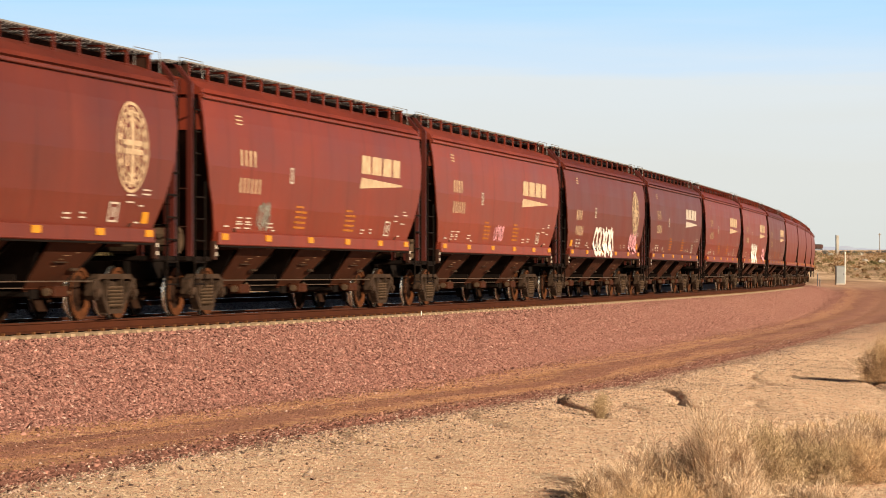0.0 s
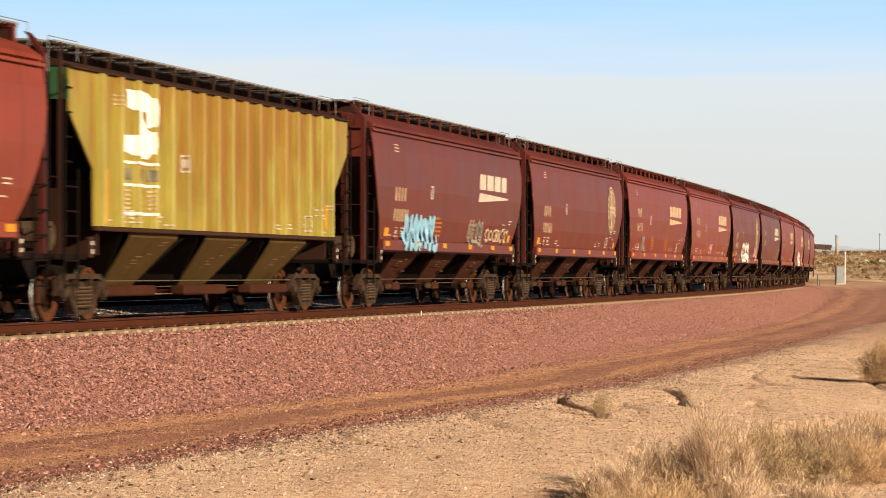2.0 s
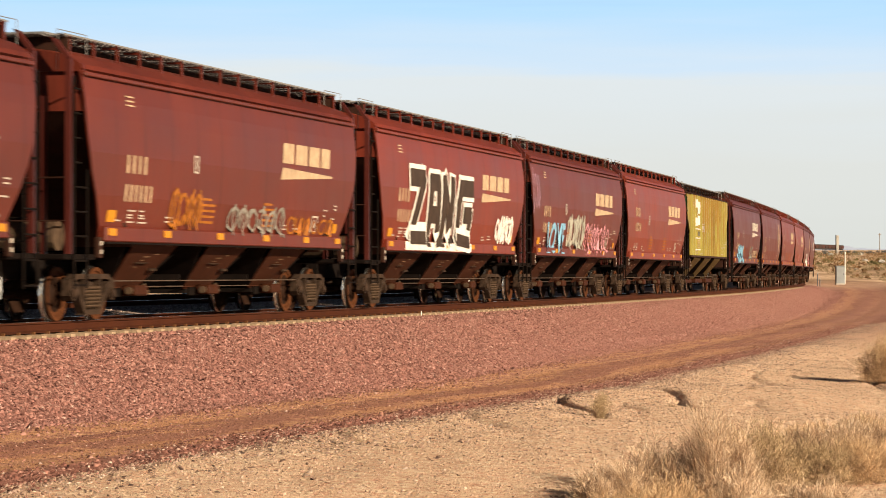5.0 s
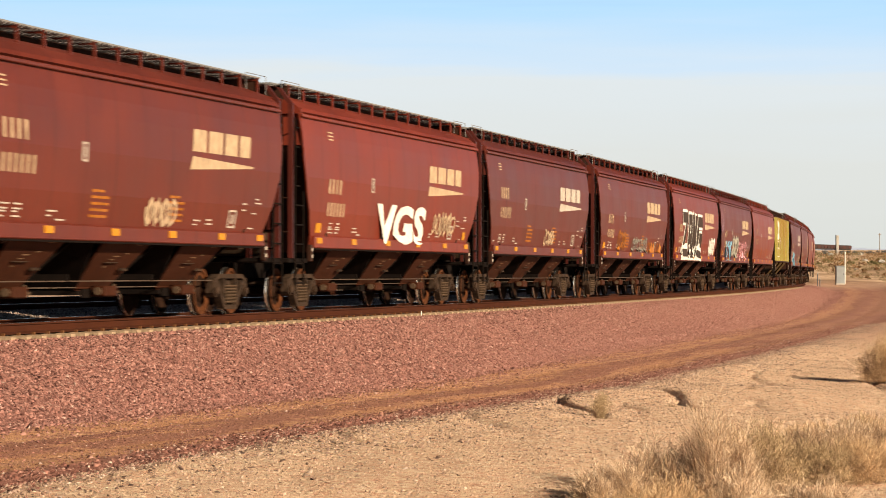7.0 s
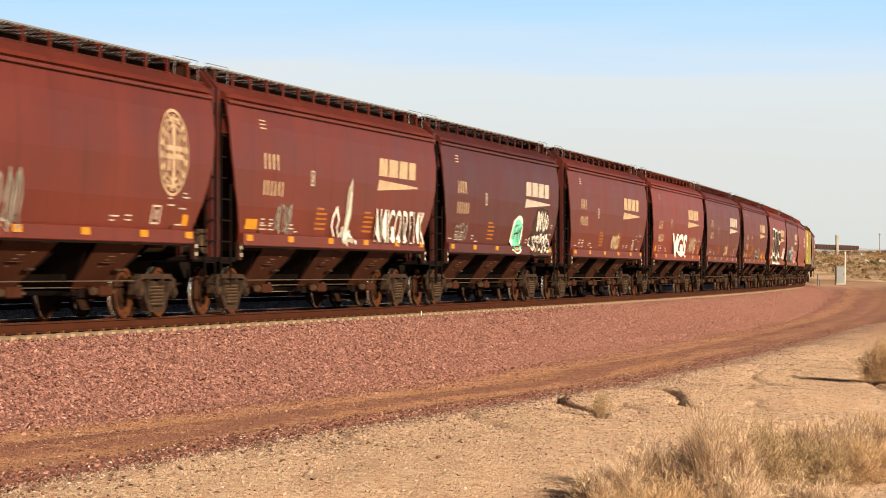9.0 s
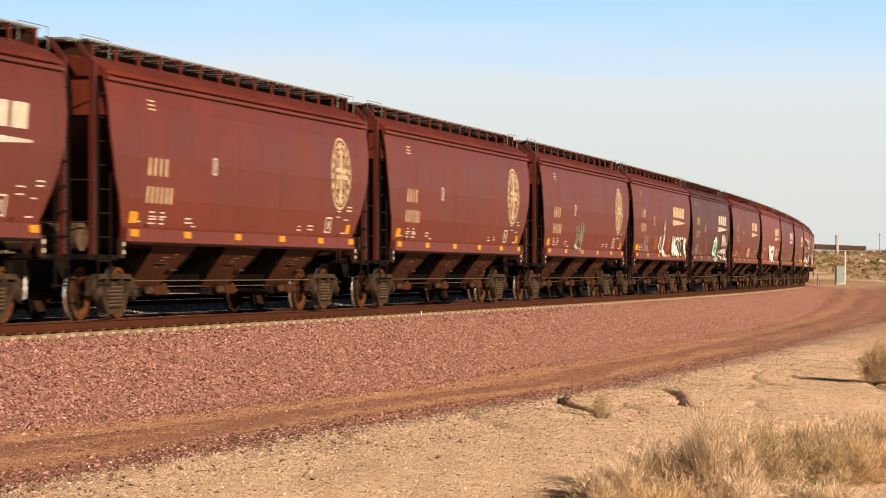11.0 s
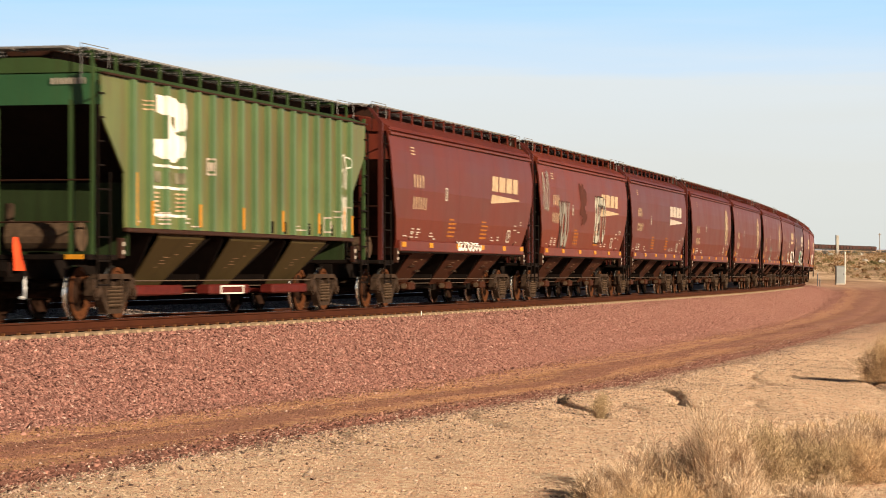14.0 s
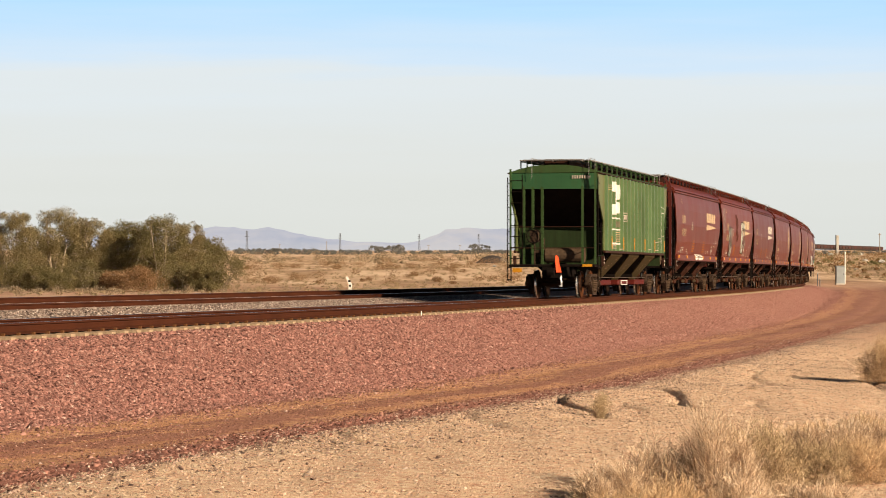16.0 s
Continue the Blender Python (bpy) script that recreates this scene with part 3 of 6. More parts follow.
def end_gear(root, paint, post=0.05, posts=(-0.9, 0.9), post_paint=None, z_deck=4.7):
    """Platforms, posts, ladders, couplers and brake gear at both ends."""
    post_paint = post_paint or paint
    for e in (-1, 1):
        lo, hi = sorted((e * 7.15, e * 8.5))
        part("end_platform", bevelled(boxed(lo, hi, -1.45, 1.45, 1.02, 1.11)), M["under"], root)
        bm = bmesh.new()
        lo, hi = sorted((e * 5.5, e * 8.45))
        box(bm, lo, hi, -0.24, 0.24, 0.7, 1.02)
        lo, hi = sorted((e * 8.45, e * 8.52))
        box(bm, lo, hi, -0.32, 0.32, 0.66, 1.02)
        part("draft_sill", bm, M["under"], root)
        bm = bmesh.new()
        lo, hi = sorted((e * 8.5, e * 8.64))
        box(bm, lo, hi, -0.07, 0.07, 0.8, 0.93)
        prism(bm, [(e * 8.6, 0.74), (e * 8.72, 0.74), (e * 8.78, 0.84), (e * 8.72, 0.98), (e * 8.6, 0.98)], -0.13, 0.11)
        part("coupler", bm, M["under"], root)
        bm = bmesh.new()
        pts = [(e * 8.48, -0.3, 0.74), (e * 8.55, -0.34, 0.5), (e * 8.62, -0.36, 0.38), (e * 8.68, -0.3, 0.4)]
        for a, b in zip(pts, pts[1:]):
            tube(bm, a, b, 0.028, 6)
        part("brake_hose", bm, M["zinc"], root)
        for y in (-1.43, 1.43):
            lo, hi = sorted((e * 8.24, e * (8.24 + 2 * post)))
            bm = boxed(lo, hi, y - post, y + post, 1.11, 4.28)
            if post > 0.04:
                loft(bm, [[(lo, ya, za), (hi, ya, za), (hi, yb, zb), (lo, yb, zb)] for ya, za, yb, zb in ((y - post, 4.284, y + post, 4.284), (y * 0.82 - post, z_deck - 0.09, y * 0.82 + post, z_deck - 0.06))], True, True)
            part("corner_post", bm, post_paint, root)
            bm = bmesh.new()
            ys = y * 1.065
            tube(bm, (e * 7.72, ys, 0.55), (e * 7.72, ys, 2.5), 0.022, 5)
            tube(bm, (e * 8.29, ys, 0.55), (e * 8.29, ys, 4.0), 0.022, 5)
            for k in range(9):
                z = 0.6 + 0.4 * k
                tube(bm, (e * (7.72 if z < 2.45 else 8.0), ys, z), (e * 8.29, ys, z), 0.017, 5)
            if y * e < 0:
                for k in range(8):
                    z = 1.3 + 0.37 * k
                    tube(bm, (e * 8.33, y, z), (e * 8.33, y * 0.71, z), 0.014, 5)
                tube(bm, (e * 8.33, y * 0.71, 1.11), (e * 8.33, y * 0.71, 4.1), 0.02, 5)
            part("ladder", bm, M["under"], root)
        for y in posts:
            lo, hi = sorted((e * 8.02, e * 8.1))
            part("end_post", boxed(lo, hi, y - 0.04, y + 0.04, 1.1, 3.7), post_paint, root)
        bm = bmesh.new()
        for z in (2.25, 2.95):
            tube(bm, (e * 8.36, -1.4, z - 0.6), (e * 8.36, 1.4, z - 0.6), 0.014, 5)
        part("grab_rail", bm, M["post_dark"], root)
        for y in (-1.5, 1.5):
            lo, hi = sorted((e * 7.1, e * 7.22))
            part("jacking_pad", bevelled(boxed(lo, hi, y - 0.05, y + 0.05, 1.05, 1.40), 0.012), M["post_dark"], root)
            if y < 0:
                for z in (1.12, 1.26):
                    part("pad_label", boxed(lo + 0.015, hi - 0.015, y - 0.058, y - 0.052, z, z + 0.07), M["white"], root, "small white label")
    bm = bmesh.new()
    tube(bm, (-7.55, -0.95, 1.42), (-7.55, 0.35, 1.42), 0.26, 14)
    part("air_reservoir", bm, M["spring"], root, "dusty cylindrical air reservoir")
    bm = bmesh.new()
    for k in range(16):
        a, b = k / 16 * 6.283, (k + 1) / 16 * 6.283
        tube(bm, (-8.42, 0.62 + 0.24 * math.cos(a), 2.05 + 0.24 * math.sin(a)), (-8.42, 0.62 + 0.24 * math.cos(b), 2.05 + 0.24 * math.sin(b)), 0.018, 5)
    for k in range(3):
        a = k / 3 * 6.283
        tube(bm, (-8.42, 0.62, 2.05), (-8.42, 0.62 + 0.24 * math.cos(a), 2.05 + 0.24 * math.sin(a)), 0.014, 5)
    part("brake_wheel", bm, M["under"], root)
    bm = bmesh.new()
    box(bm, -8.36, -8.14, 0.48, 0.76, 1.85, 2.25)
    tube(bm, (-8.25, 0.62, 1.1), (-8.25, 0.62, 1.85), 0.025, 6)
    part("brake_housing", bm, M["truck"], root)
    bm = bmesh.new()
    box(bm, -7.25, -6.8, 0.35, 0.9, 1.2, 1.6)
    tube(bm, (-7.0, 0.6, 1.6), (-7.0, 0.6, 2.0), 0.09, 8)
    part("brake_valve", bm, M["truck"], root)


def bay_y(x, z):
    return float(np.interp(z, [0.56, 1.42], [0.72, 1.45]))


def running_gear(root, bay_mat, gate_mat, long_gates=False):
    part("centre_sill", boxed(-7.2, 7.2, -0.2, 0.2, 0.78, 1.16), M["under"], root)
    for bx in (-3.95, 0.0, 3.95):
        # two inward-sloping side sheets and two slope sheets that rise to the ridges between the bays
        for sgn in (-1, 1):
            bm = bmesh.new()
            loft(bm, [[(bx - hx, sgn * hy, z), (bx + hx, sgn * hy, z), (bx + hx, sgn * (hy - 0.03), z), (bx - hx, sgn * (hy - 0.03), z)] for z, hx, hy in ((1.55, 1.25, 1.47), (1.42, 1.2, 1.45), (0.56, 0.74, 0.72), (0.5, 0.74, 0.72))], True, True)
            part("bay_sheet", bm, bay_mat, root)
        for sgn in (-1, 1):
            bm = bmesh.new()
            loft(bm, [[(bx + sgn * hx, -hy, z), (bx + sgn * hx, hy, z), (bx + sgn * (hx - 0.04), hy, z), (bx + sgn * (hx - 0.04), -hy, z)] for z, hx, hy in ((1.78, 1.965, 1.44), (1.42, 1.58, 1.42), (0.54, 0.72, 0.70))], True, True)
            # slope sheets in near black: the shade between the bays is painted on
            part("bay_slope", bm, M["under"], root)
        bm = bmesh.new()
        box(bm, bx - 0.72, bx + 0.72, -0.74, 0.74, 0.42, 0.5)
        box(bm, bx - 0.60, bx + 0.60, -0.78, -0.74, 0.38, 0.53)
        box(bm, bx - 0.60, bx + 0.60, 0.74, 0.78, 0.38, 0.53)
        part("discharge_gate", bm, gate_mat, root)
        for sgn in (-1, 1):
            lo, hi = sorted((sgn * 0.79, sgn * 1.08))
            box_bm = bevelled(boxed(bx - (1.3 if long_gates else 0.30), bx + (1.1 if long_gates else 0.28), lo, hi, 0.40, 0.585), 0.025)
            part("gate_box", box_bm, gate_mat if long_gates else bay_mat, root)
            if long_gates:
                continue
            bm = bmesh.new()
            tube(bm, (bx + 0.28, sgn * 0.95, 0.47), (bx + 0.62, sgn * 0.95, 0.47), 0.03, 8)
            tube(bm, (bx + 0.42, sgn * 0.95, 0.475), (bx + 0.42, sgn * 0.95, 0.63), 0.075, 8, r2=0.02)
            part("gate_crank", bm, M["spring"], root)
            bm = bmesh.new()
            tube(bm, (bx - 0.36, sgn * 0.95, 0.49), (bx - 0.30, sgn * 0.95, 0.49), 0.07, 8)
            part("gate_cap", bm, M["spring"], root)
            bm = bmesh.new()
            tube(bm, (bx - 0.45, sgn * 1.12, 0.98), (bx + 0.15, sgn * 1.12, 0.98), 0.012, 5)
            part("grab_iron", bm, M["truck"], root)
            bm = bmesh.new()
            tube(bm, (bx + 0.45, sgn * 1.05, 0.86), (bx + 0.75, sgn * 1.05, 0.86), 0.03, 5)
            part("lug", bm, M["truck"], root)
        bm = bmesh.new()
        for xa, w, z in ((0.55, 0.32, 1.335), (0.48, 0.3, 1.285), (-0.18, 0.3, 1.08), (-0.22, 0.18, 1.02), (-0.2, 0.34, 0.965), (0.3, 0.14, 1.13), (-0.28, 0.12, 0.90)):
            decal(bm, bx + xa, bx + xa + w, z, z + 0.018, bay_y, lift=0.006)
        part("bay_stencil", bm, M["bay_mark"], root, "worn pale stencilled bars")["kind"] = "stuff"
    bm = bmesh.new()
    tube(bm, (-5.3, -1.06, 0.665), (5.3, -1.06, 0.665), 0.012, 6)
    tube(bm, (-5.3, -0.70, 0.555), (5.3, -0.70, 0.555), 0.011, 6)
    part("operating_rod", bm, M["pipe"], root, "long thin steel rod")
    bm = bmesh.new()
    tube(bm, (-5.9, 0.5, 0.5), (5.9, 0.5, 0.5), 0.03, 6)
    for x in (-2.0, 2.0):
        box(bm, x - 0.03, x + 0.03, -1.08, 0.6, 0.66, 0.78)
    part("brake_pipe", bm, M["under"], root)
    for x in (-6.35, 6.35):
        build_bogie(root, x, M["truck"])


def running_boards(root, z_deck, roof_z, paint, bracket_paint):
    bracket = None
    for sgn in (-1, 1):
        bm = bmesh.new()
        for k in range(8):
            y = sgn * (0.5 + 0.095 * k)
            box(bm, -7.9, 7.9, y - 0.02, y + 0.02, z_deck - 0.03, z_deck)
        for k in range(28):
            x = -7.8 + k * 15.6 / 27
            lo, hi = sorted((sgn * 0.47, sgn * 1.19))
            box(bm, x - 0.02, x + 0.02, lo, hi, z_deck - 0.05, z_deck - 0.028)
        part("running_board", bm, M["grating"], root, "raised steel grating walkway")
        for k in range(15):
            if bracket is None:
                bm = bmesh.new()
                box(bm, -0.02, 0.02, -0.02, 0.02, roof_z - 0.1, z_deck - 0.03)
                box(bm, -0.02, 0.02, -0.02, 0.3, z_deck - 0.085, z_deck - 0.05)
                b = part("board_bracket", bm, bracket_paint, root)
                bracket = b.data
            else:
                b = new("board_bracket", bracket)
                b.parent = root
            b.location = (-7.7 + k * 1.1, sgn * 1.19, 0)
            b.rotation_euler = (0, 0, 0 if sgn < 0 else math.pi)
    for e in (-1, 1):
        bm = bmesh.new()
        for k in range(5):
            x = e * (7.75 + 0.12 * k)
            box(bm, x - 0.04, x + 0.04, -1.0, 1.0, z_deck - 0.04, z_deck - 0.004)
        for y in (-0.95, 0, 0.95):
            lo, hi = sorted((e * 7.7, e * 8.28))
            box(bm, lo, hi, y - 0.02, y + 0.02, z_deck - 0.07, z_deck - 0.036)
        part("end_walkway", bm, M["grating"], root)
        lo, hi = sorted((e * 7.70, e * 7.76))
        if roof_z > 4.45:
            part("walkway_skirt", boxed(lo, hi, -1.2, 1.2, roof_z - 0.12, z_deck - 0.045), M["post_dark"], root)
        for y in (-1.2, 0.72):
            bm = bmesh.new()
            a, b = (e * 6.95, y), (e * 8.22, y)
            tube(bm, (*a, z_deck + 0.035), (*b, z_deck + 0.035), 0.008, 5)
            tube(bm, (*a, roof_z - 0.05), (*a, z_deck + 0.035), 0.008, 5)
            tube(bm, (*b, roof_z - 0.4), (*b, z_deck + 0.035), 0.008, 5)
            part("roof_handrail", bm, M["grating"], root)
    for k in range(4):
        x = -5.7 + k * 3.8
        bm = bevelled(boxed(x - 1.885, x + 1.885, -0.42, 0.42, roof_z + 0.05, z_deck + 0.03), 0.03)
        # hatches darker than the roof: the walkway's shade is put in their colour
        part("roof_hatch", bm, M["post_dark"], root)


def curved_hopper(name, paint):
    root = new(name)
    zs = [1.36, 1.6, 1.85, 2.1, 2.45, 2.8, 3.1, 3.4, 3.7, 4.12]
    for sgn in (-1, 1):
        bm = bmesh.new()
        rings = []
        for z in zs:
            e, y = side_end(z), side_y(0, z)
            rings.append([(-e, sgn * y, z), (e, sgn * y, z), (e, sgn * (y - 0.03), z), (-e, sgn * (y - 0.03), z)])
        loft(bm, rings, True, True)
        part("side_sheet", bm, paint, root)
    for e in (-1, 1):
        bm = bmesh.new()
        prism(bm, [(e * 7.98, 3.45), (e * 7.94, 4.22), (e * 7.88, 4.22), (e * 7.92, 3.45)], -1.55, 1.55)
        part("end_sheet", bm, paint, root)
        bm = bmesh.new()
        prism(bm, [(e * 7.97, 3.446), (e * 7.88, 3.446), (e * 5.5, 1.3), (e * 5.6, 1.25)], -1.5, 1.5)
        # dark brown in place of body paint: shade below the end sheet, painted
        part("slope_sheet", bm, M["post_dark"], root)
    bm = bmesh.new()
    sec = [(1.50, 4.1), (1.58, 4.14), (1.54, 4.22), (1.3, 4.38), (1.0, 4.5), (0.4, 4.58)]
    sec = sec + [(-y, z) for y, z in reversed(sec)]
    loft(bm, [[(x, y * (0.985 if abs(x) > 7.9 else 1), z - (0.08 if abs(x) > 7.9 and z > 4.4 else 0)) for y, z in sec] for x in (-EAVE, -7.4, 7.4, EAVE)], True, True)
    part("roof", bm, paint, root)
    for sgn in (-1, 1):
        lo, hi = sorted((sgn * 1.50, sgn * 1.605))
        part("eave_rail", bevelled(boxed(-7.99, 7.99, lo, hi, 4.03, 4.095), 0.012), paint, root)
        lo, hi = sorted((sgn * 1.40, sgn * 1.575))
        part("side_sill", bevelled(boxed(-7.0, 7.0, lo, hi, 1.33, 1.585), 0.018), paint, root)
        lo, hi = sorted((sgn * 1.47, sgn * 1.57))
        part("sill_flange", boxed(-6.95, 6.95, lo, hi, 1.295, 1.325), M["under"], root)
    running_boards(root, 4.74, 4.50, paint, paint)
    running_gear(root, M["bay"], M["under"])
    # posts in a darker paint than the body: shade between cars, as colour
    end_gear(root, paint, 0.05, post_paint=M["dark"])
    return root


def ribbed_hopper(name, paint, side_paint, rib_paint, bay, frame_paint, gate):
    root = new(name)
    bm = bmesh.new()
    out = [(-6.98, 1.55), (6.98, 1.55), (7.0, 2.5), (8.05, 3.4), (8.1, 4.12), (-8.1, 4.12), (-8.05, 3.4), (-7.0, 2.5)]
    prism(bm, out, -1.505, -1.47)
    part("side_sheet", bm, side_paint, root)
    bm = bmesh.new()
    prism(bm, out, 1.47, 1.505)
    part("side_sheet", bm, side_paint, root)
    for e in (-1, 1):
        bm = bmesh.new()
        prism(bm, [(e * 8.1, 3.62), (e * 8.08, 4.14), (e * 8.02, 4.14), (e * 8.04, 3.62)], -1.5, 1.5)
        part("end_sheet", bm, paint, root)
        bm = bmesh.new()
        prism(bm, [(e * 8.09, 3.616), (e * 8.02, 3.616), (e * 5.4, 1.5), (e * 5.5, 1.45)], -1.46, 1.46)
        # shade under the overhanging end is painted on as near black
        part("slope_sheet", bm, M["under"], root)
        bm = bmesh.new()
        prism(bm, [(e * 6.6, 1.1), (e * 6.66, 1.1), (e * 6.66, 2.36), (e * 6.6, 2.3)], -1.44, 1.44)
        # green bulkhead: grimy, with the end recess's shade in its colour
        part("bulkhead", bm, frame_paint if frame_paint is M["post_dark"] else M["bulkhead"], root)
    for sgn in (-1, 1):
        for r in RIB_X:
            bm = bmesh.new()
            a, b = sgn * 1.5, sgn * 1.6
            sec = [(r - RIB_W, a), (r - RIB_W * 0.8, b), (r + RIB_W * 0.8, b), (r + RIB_W, a)]
            loft(bm, [[(x, y, z) for x, y in sec] for z in (1.58, 4.12)], True, True)
            part("side_rib", bm, rib_paint, root)
        lo, hi = sorted((sgn * 1.47, sgn * 1.575))
        part("top_chord", bevelled(boxed(-8.1, 8.1, lo, hi, 4.125, 4.16), 0.01), M["post_dark"], root)
        part("side_sill", bevelled(boxed(-7.0, 7.0, lo, hi, 1.50, 1.58), 0.015), M["post_dark"], root)
    bm = bmesh.new()
    sec = [(1.56, 4.16), (1.2, 4.28), (0.8, 4.37), (0.4, 4.42)]
    sec = sec + [(-y, z) for y, z in reversed(sec)]
    loft(bm, [[(x, y, z) for y, z in sec] for x in (-8.1, 8.1)], True, True)
    part("roof", bm, frame_paint, root)
    running_boards(root, 4.6, 4.36, M["under"], frame_paint)
    running_gear(root, bay, gate, True)
    end_gear(root, frame_paint, 0.03, (-0.97, 0.39, 0.71, 1.02), z_deck=4.58)
    return root


# ---- markings on the cars ----
def stencils(root, rng, yf, reporting=True, high=True, stripes=True):
    bm = bmesh.new()
    for k in range(3):
        decal(bm, -6.15, -5.75, 3.64 + 0.075 * k, 3.667 + 0.075 * k, yf)
    part("data_line", bm, M["cream"], root, "small cream stencilled bars")
    if reporting:
        up = 0.36 if high else 0.0
        x0 = -5.95 - 0.2 * (not high)
        for nm, z, n, w, h in (("mark_bar", 2.50 + up, 4, 0.235, 0.31), ("number_bar", 2.02 + up * 0.9, 6, 0.195, 0.29)):
            for k in range(n):
                bm = bmesh.new()
                xa = x0 + k * (w + 0.045)
                decal(bm, xa, xa + w * 0.5, z, z + h, yf)
                part(nm, bm, M["cream"], root, "cream stencilled bar")
    bm = bmesh.new()
    for x, z, n in ((-6.6, 1.68, 1), (-5.9, 1.78, 2), (-5.35, 1.78, 2), (-5.9, 1.66, 2), (-5.35, 1.66, 2), (6.35, 2.15, 2), (5.6, 2.12, 1), (-4.0, 1.7, 2), (-3.6, 1.64, 1), (2.9, 1.68, 2), (3.6, 1.7, 2), (6.1, 1.66, 1), (5.6, 2.0, 1), (6.2, 1.95, 1)):
        for k in range(n):
            w = rng.uniform(0.18, 0.42)
            decal(bm, x, x + w, z + 0.075 * k, z + 0.027 + 0.075 * k, yf)
    part("stencil", bm, M["white"], root, "small white stencilled bars")["kind"] = "stuff"
    for x, z, w, h in ((4.85, 1.66, 0.45, 0.34), (-2.75, 2.62, 0.26, 0.32)):
        bm = bmesh.new()
        for a, b, c, d in ((x, x + w, z, z + 0.035), (x, x + w, z + h - 0.035, z + h), (x, x + 0.055, z + 0.035, z + h - 0.035), (x + w - 0.055, x + w, z + 0.035, z + h - 0.035), (x + w * 0.42, x + w * 0.62, z + h * 0.25, z + h * 0.75)):
            decal(bm, a, b, c, d, yf)
        part("data_panel", bm, M["white"], root, "white stencilled frame")
    if yf is side_y and stripes:
        for x in (-2.2, 1.5):
            bm = bmesh.new()
            for k in range(5):
                decal(bm, x, x + (0.8 if k < 4 else 0.55), 1.72 + 0.105 * k, 1.765 + 0.105 * k, yf)
            part("warning_stripe", bm, M["amber"], root, "amber stencilled stripes")


def reflectors(root, yo, z0, spots, w=0.36, h=0.12):
    for x in spots:
        bm = boxed(x, x + w, -yo - 0.012, -yo, z0, z0 + h)
        part("reflector", bm, M["reflect"], root, "yellow reflector")


def end_plates(root, left=0.5, right=0.35):
    """Larger yellow reflector plates low on the side by its two ends."""
    for x, w in ((-6.85, left), (6.45, right)):
        bm = bmesh.new()
        decal(bm, x, x + w, 1.66, 1.86, side_y, lift=0.012)
        part("reflector_plate", bm, M["reflect"], root, "yellow reflector plate")


def emblem_blocks(root, mat):
    """Railway emblem as plain slanted blocks over a long wedge."""
    bm = bmesh.new()
    x = 2.6
    for w in (0.80, 0.86, 0.80, 0.68):
        decal(bm, x, x + w * 0.92, 3.02, 3.43, side_y, 0.22)
        x += w + 0.07
    v = [bm.verts.new((px, -(side_y(0, pz) + 0.009), pz)) for px, pz in ((2.45, 2.68), (2.62, 2.93), (6.1, 2.86), (6.08, 2.82))]
    bm.faces.new(v)
    part("emblem", bm, mat, root, "pale railway emblem of blocks over a wedge")


def emblem_disc(root):
    bm = bmesh.new()
    cx, cz, N, big = 5.75, 2.95, 36, 1.08

    def ring(r0, r1, lift, a0=0, a1=N):
        for k in range(a0, a1):
            q = []
            for r, a in ((r0, k), (r1, k), (r1, k + 1), (r0, k + 1)):
                r *= big
                z = cz + r * 1.02 * math.sin(2 * math.pi * a / N)
                q.append(bm.verts.new((cx + r * math.cos(2 * math.pi * a / N), -(side_y(0, z) + lift), z)))
            bm.faces.new(q)
    ring(0.43, 0.47, 0.01)
    ring(0.66, 0.71, 0.01)
    for k in range(0, N, 2):
        ring(0.51, 0.63, 0.01, k, k + 1)
        ring(0.55, 0.58, 0.01, k + 1, k + 2)
    decal(bm, cx - 0.1, cx + 0.1, cz - 0.6, cz + 0.6, side_y, lift=0.012)
    decal(bm, cx - 0.42, cx + 0.42, cz - 0.12, cz - 0.03, side_y, lift=0.013)
    decal(bm, cx - 0.42, cx + 0.42, cz + 0.03, cz + 0.12, side_y, lift=0.013)
    for sx in (-0.3, 0.2):
        decal(bm, cx + sx, cx + sx + 0.1, cz - 0.33, cz + 0.33, side_y, lift=0.012)
    part("emblem", bm, M["cream"], root, "round cream emblem with a cross")


TALL_MARK = ((0.10, 3.95), (0.75, 3.94), (0.92, 3.85), (1.0, 3.68), (0.97, 3.43), (0.88, 3.34), (0.75, 3.33), (0.75, 3.60), (0.50, 3.60), (0.78, 3.29),
             (0.90, 3.27), (0.95, 3.10), (0.90, 2.88), (0.75, 2.78), (0.58, 2.78), (0.0, 2.88), (0.03, 3.16), (0.36, 3.18), (0.36, 3.60), (0.12, 3.64))


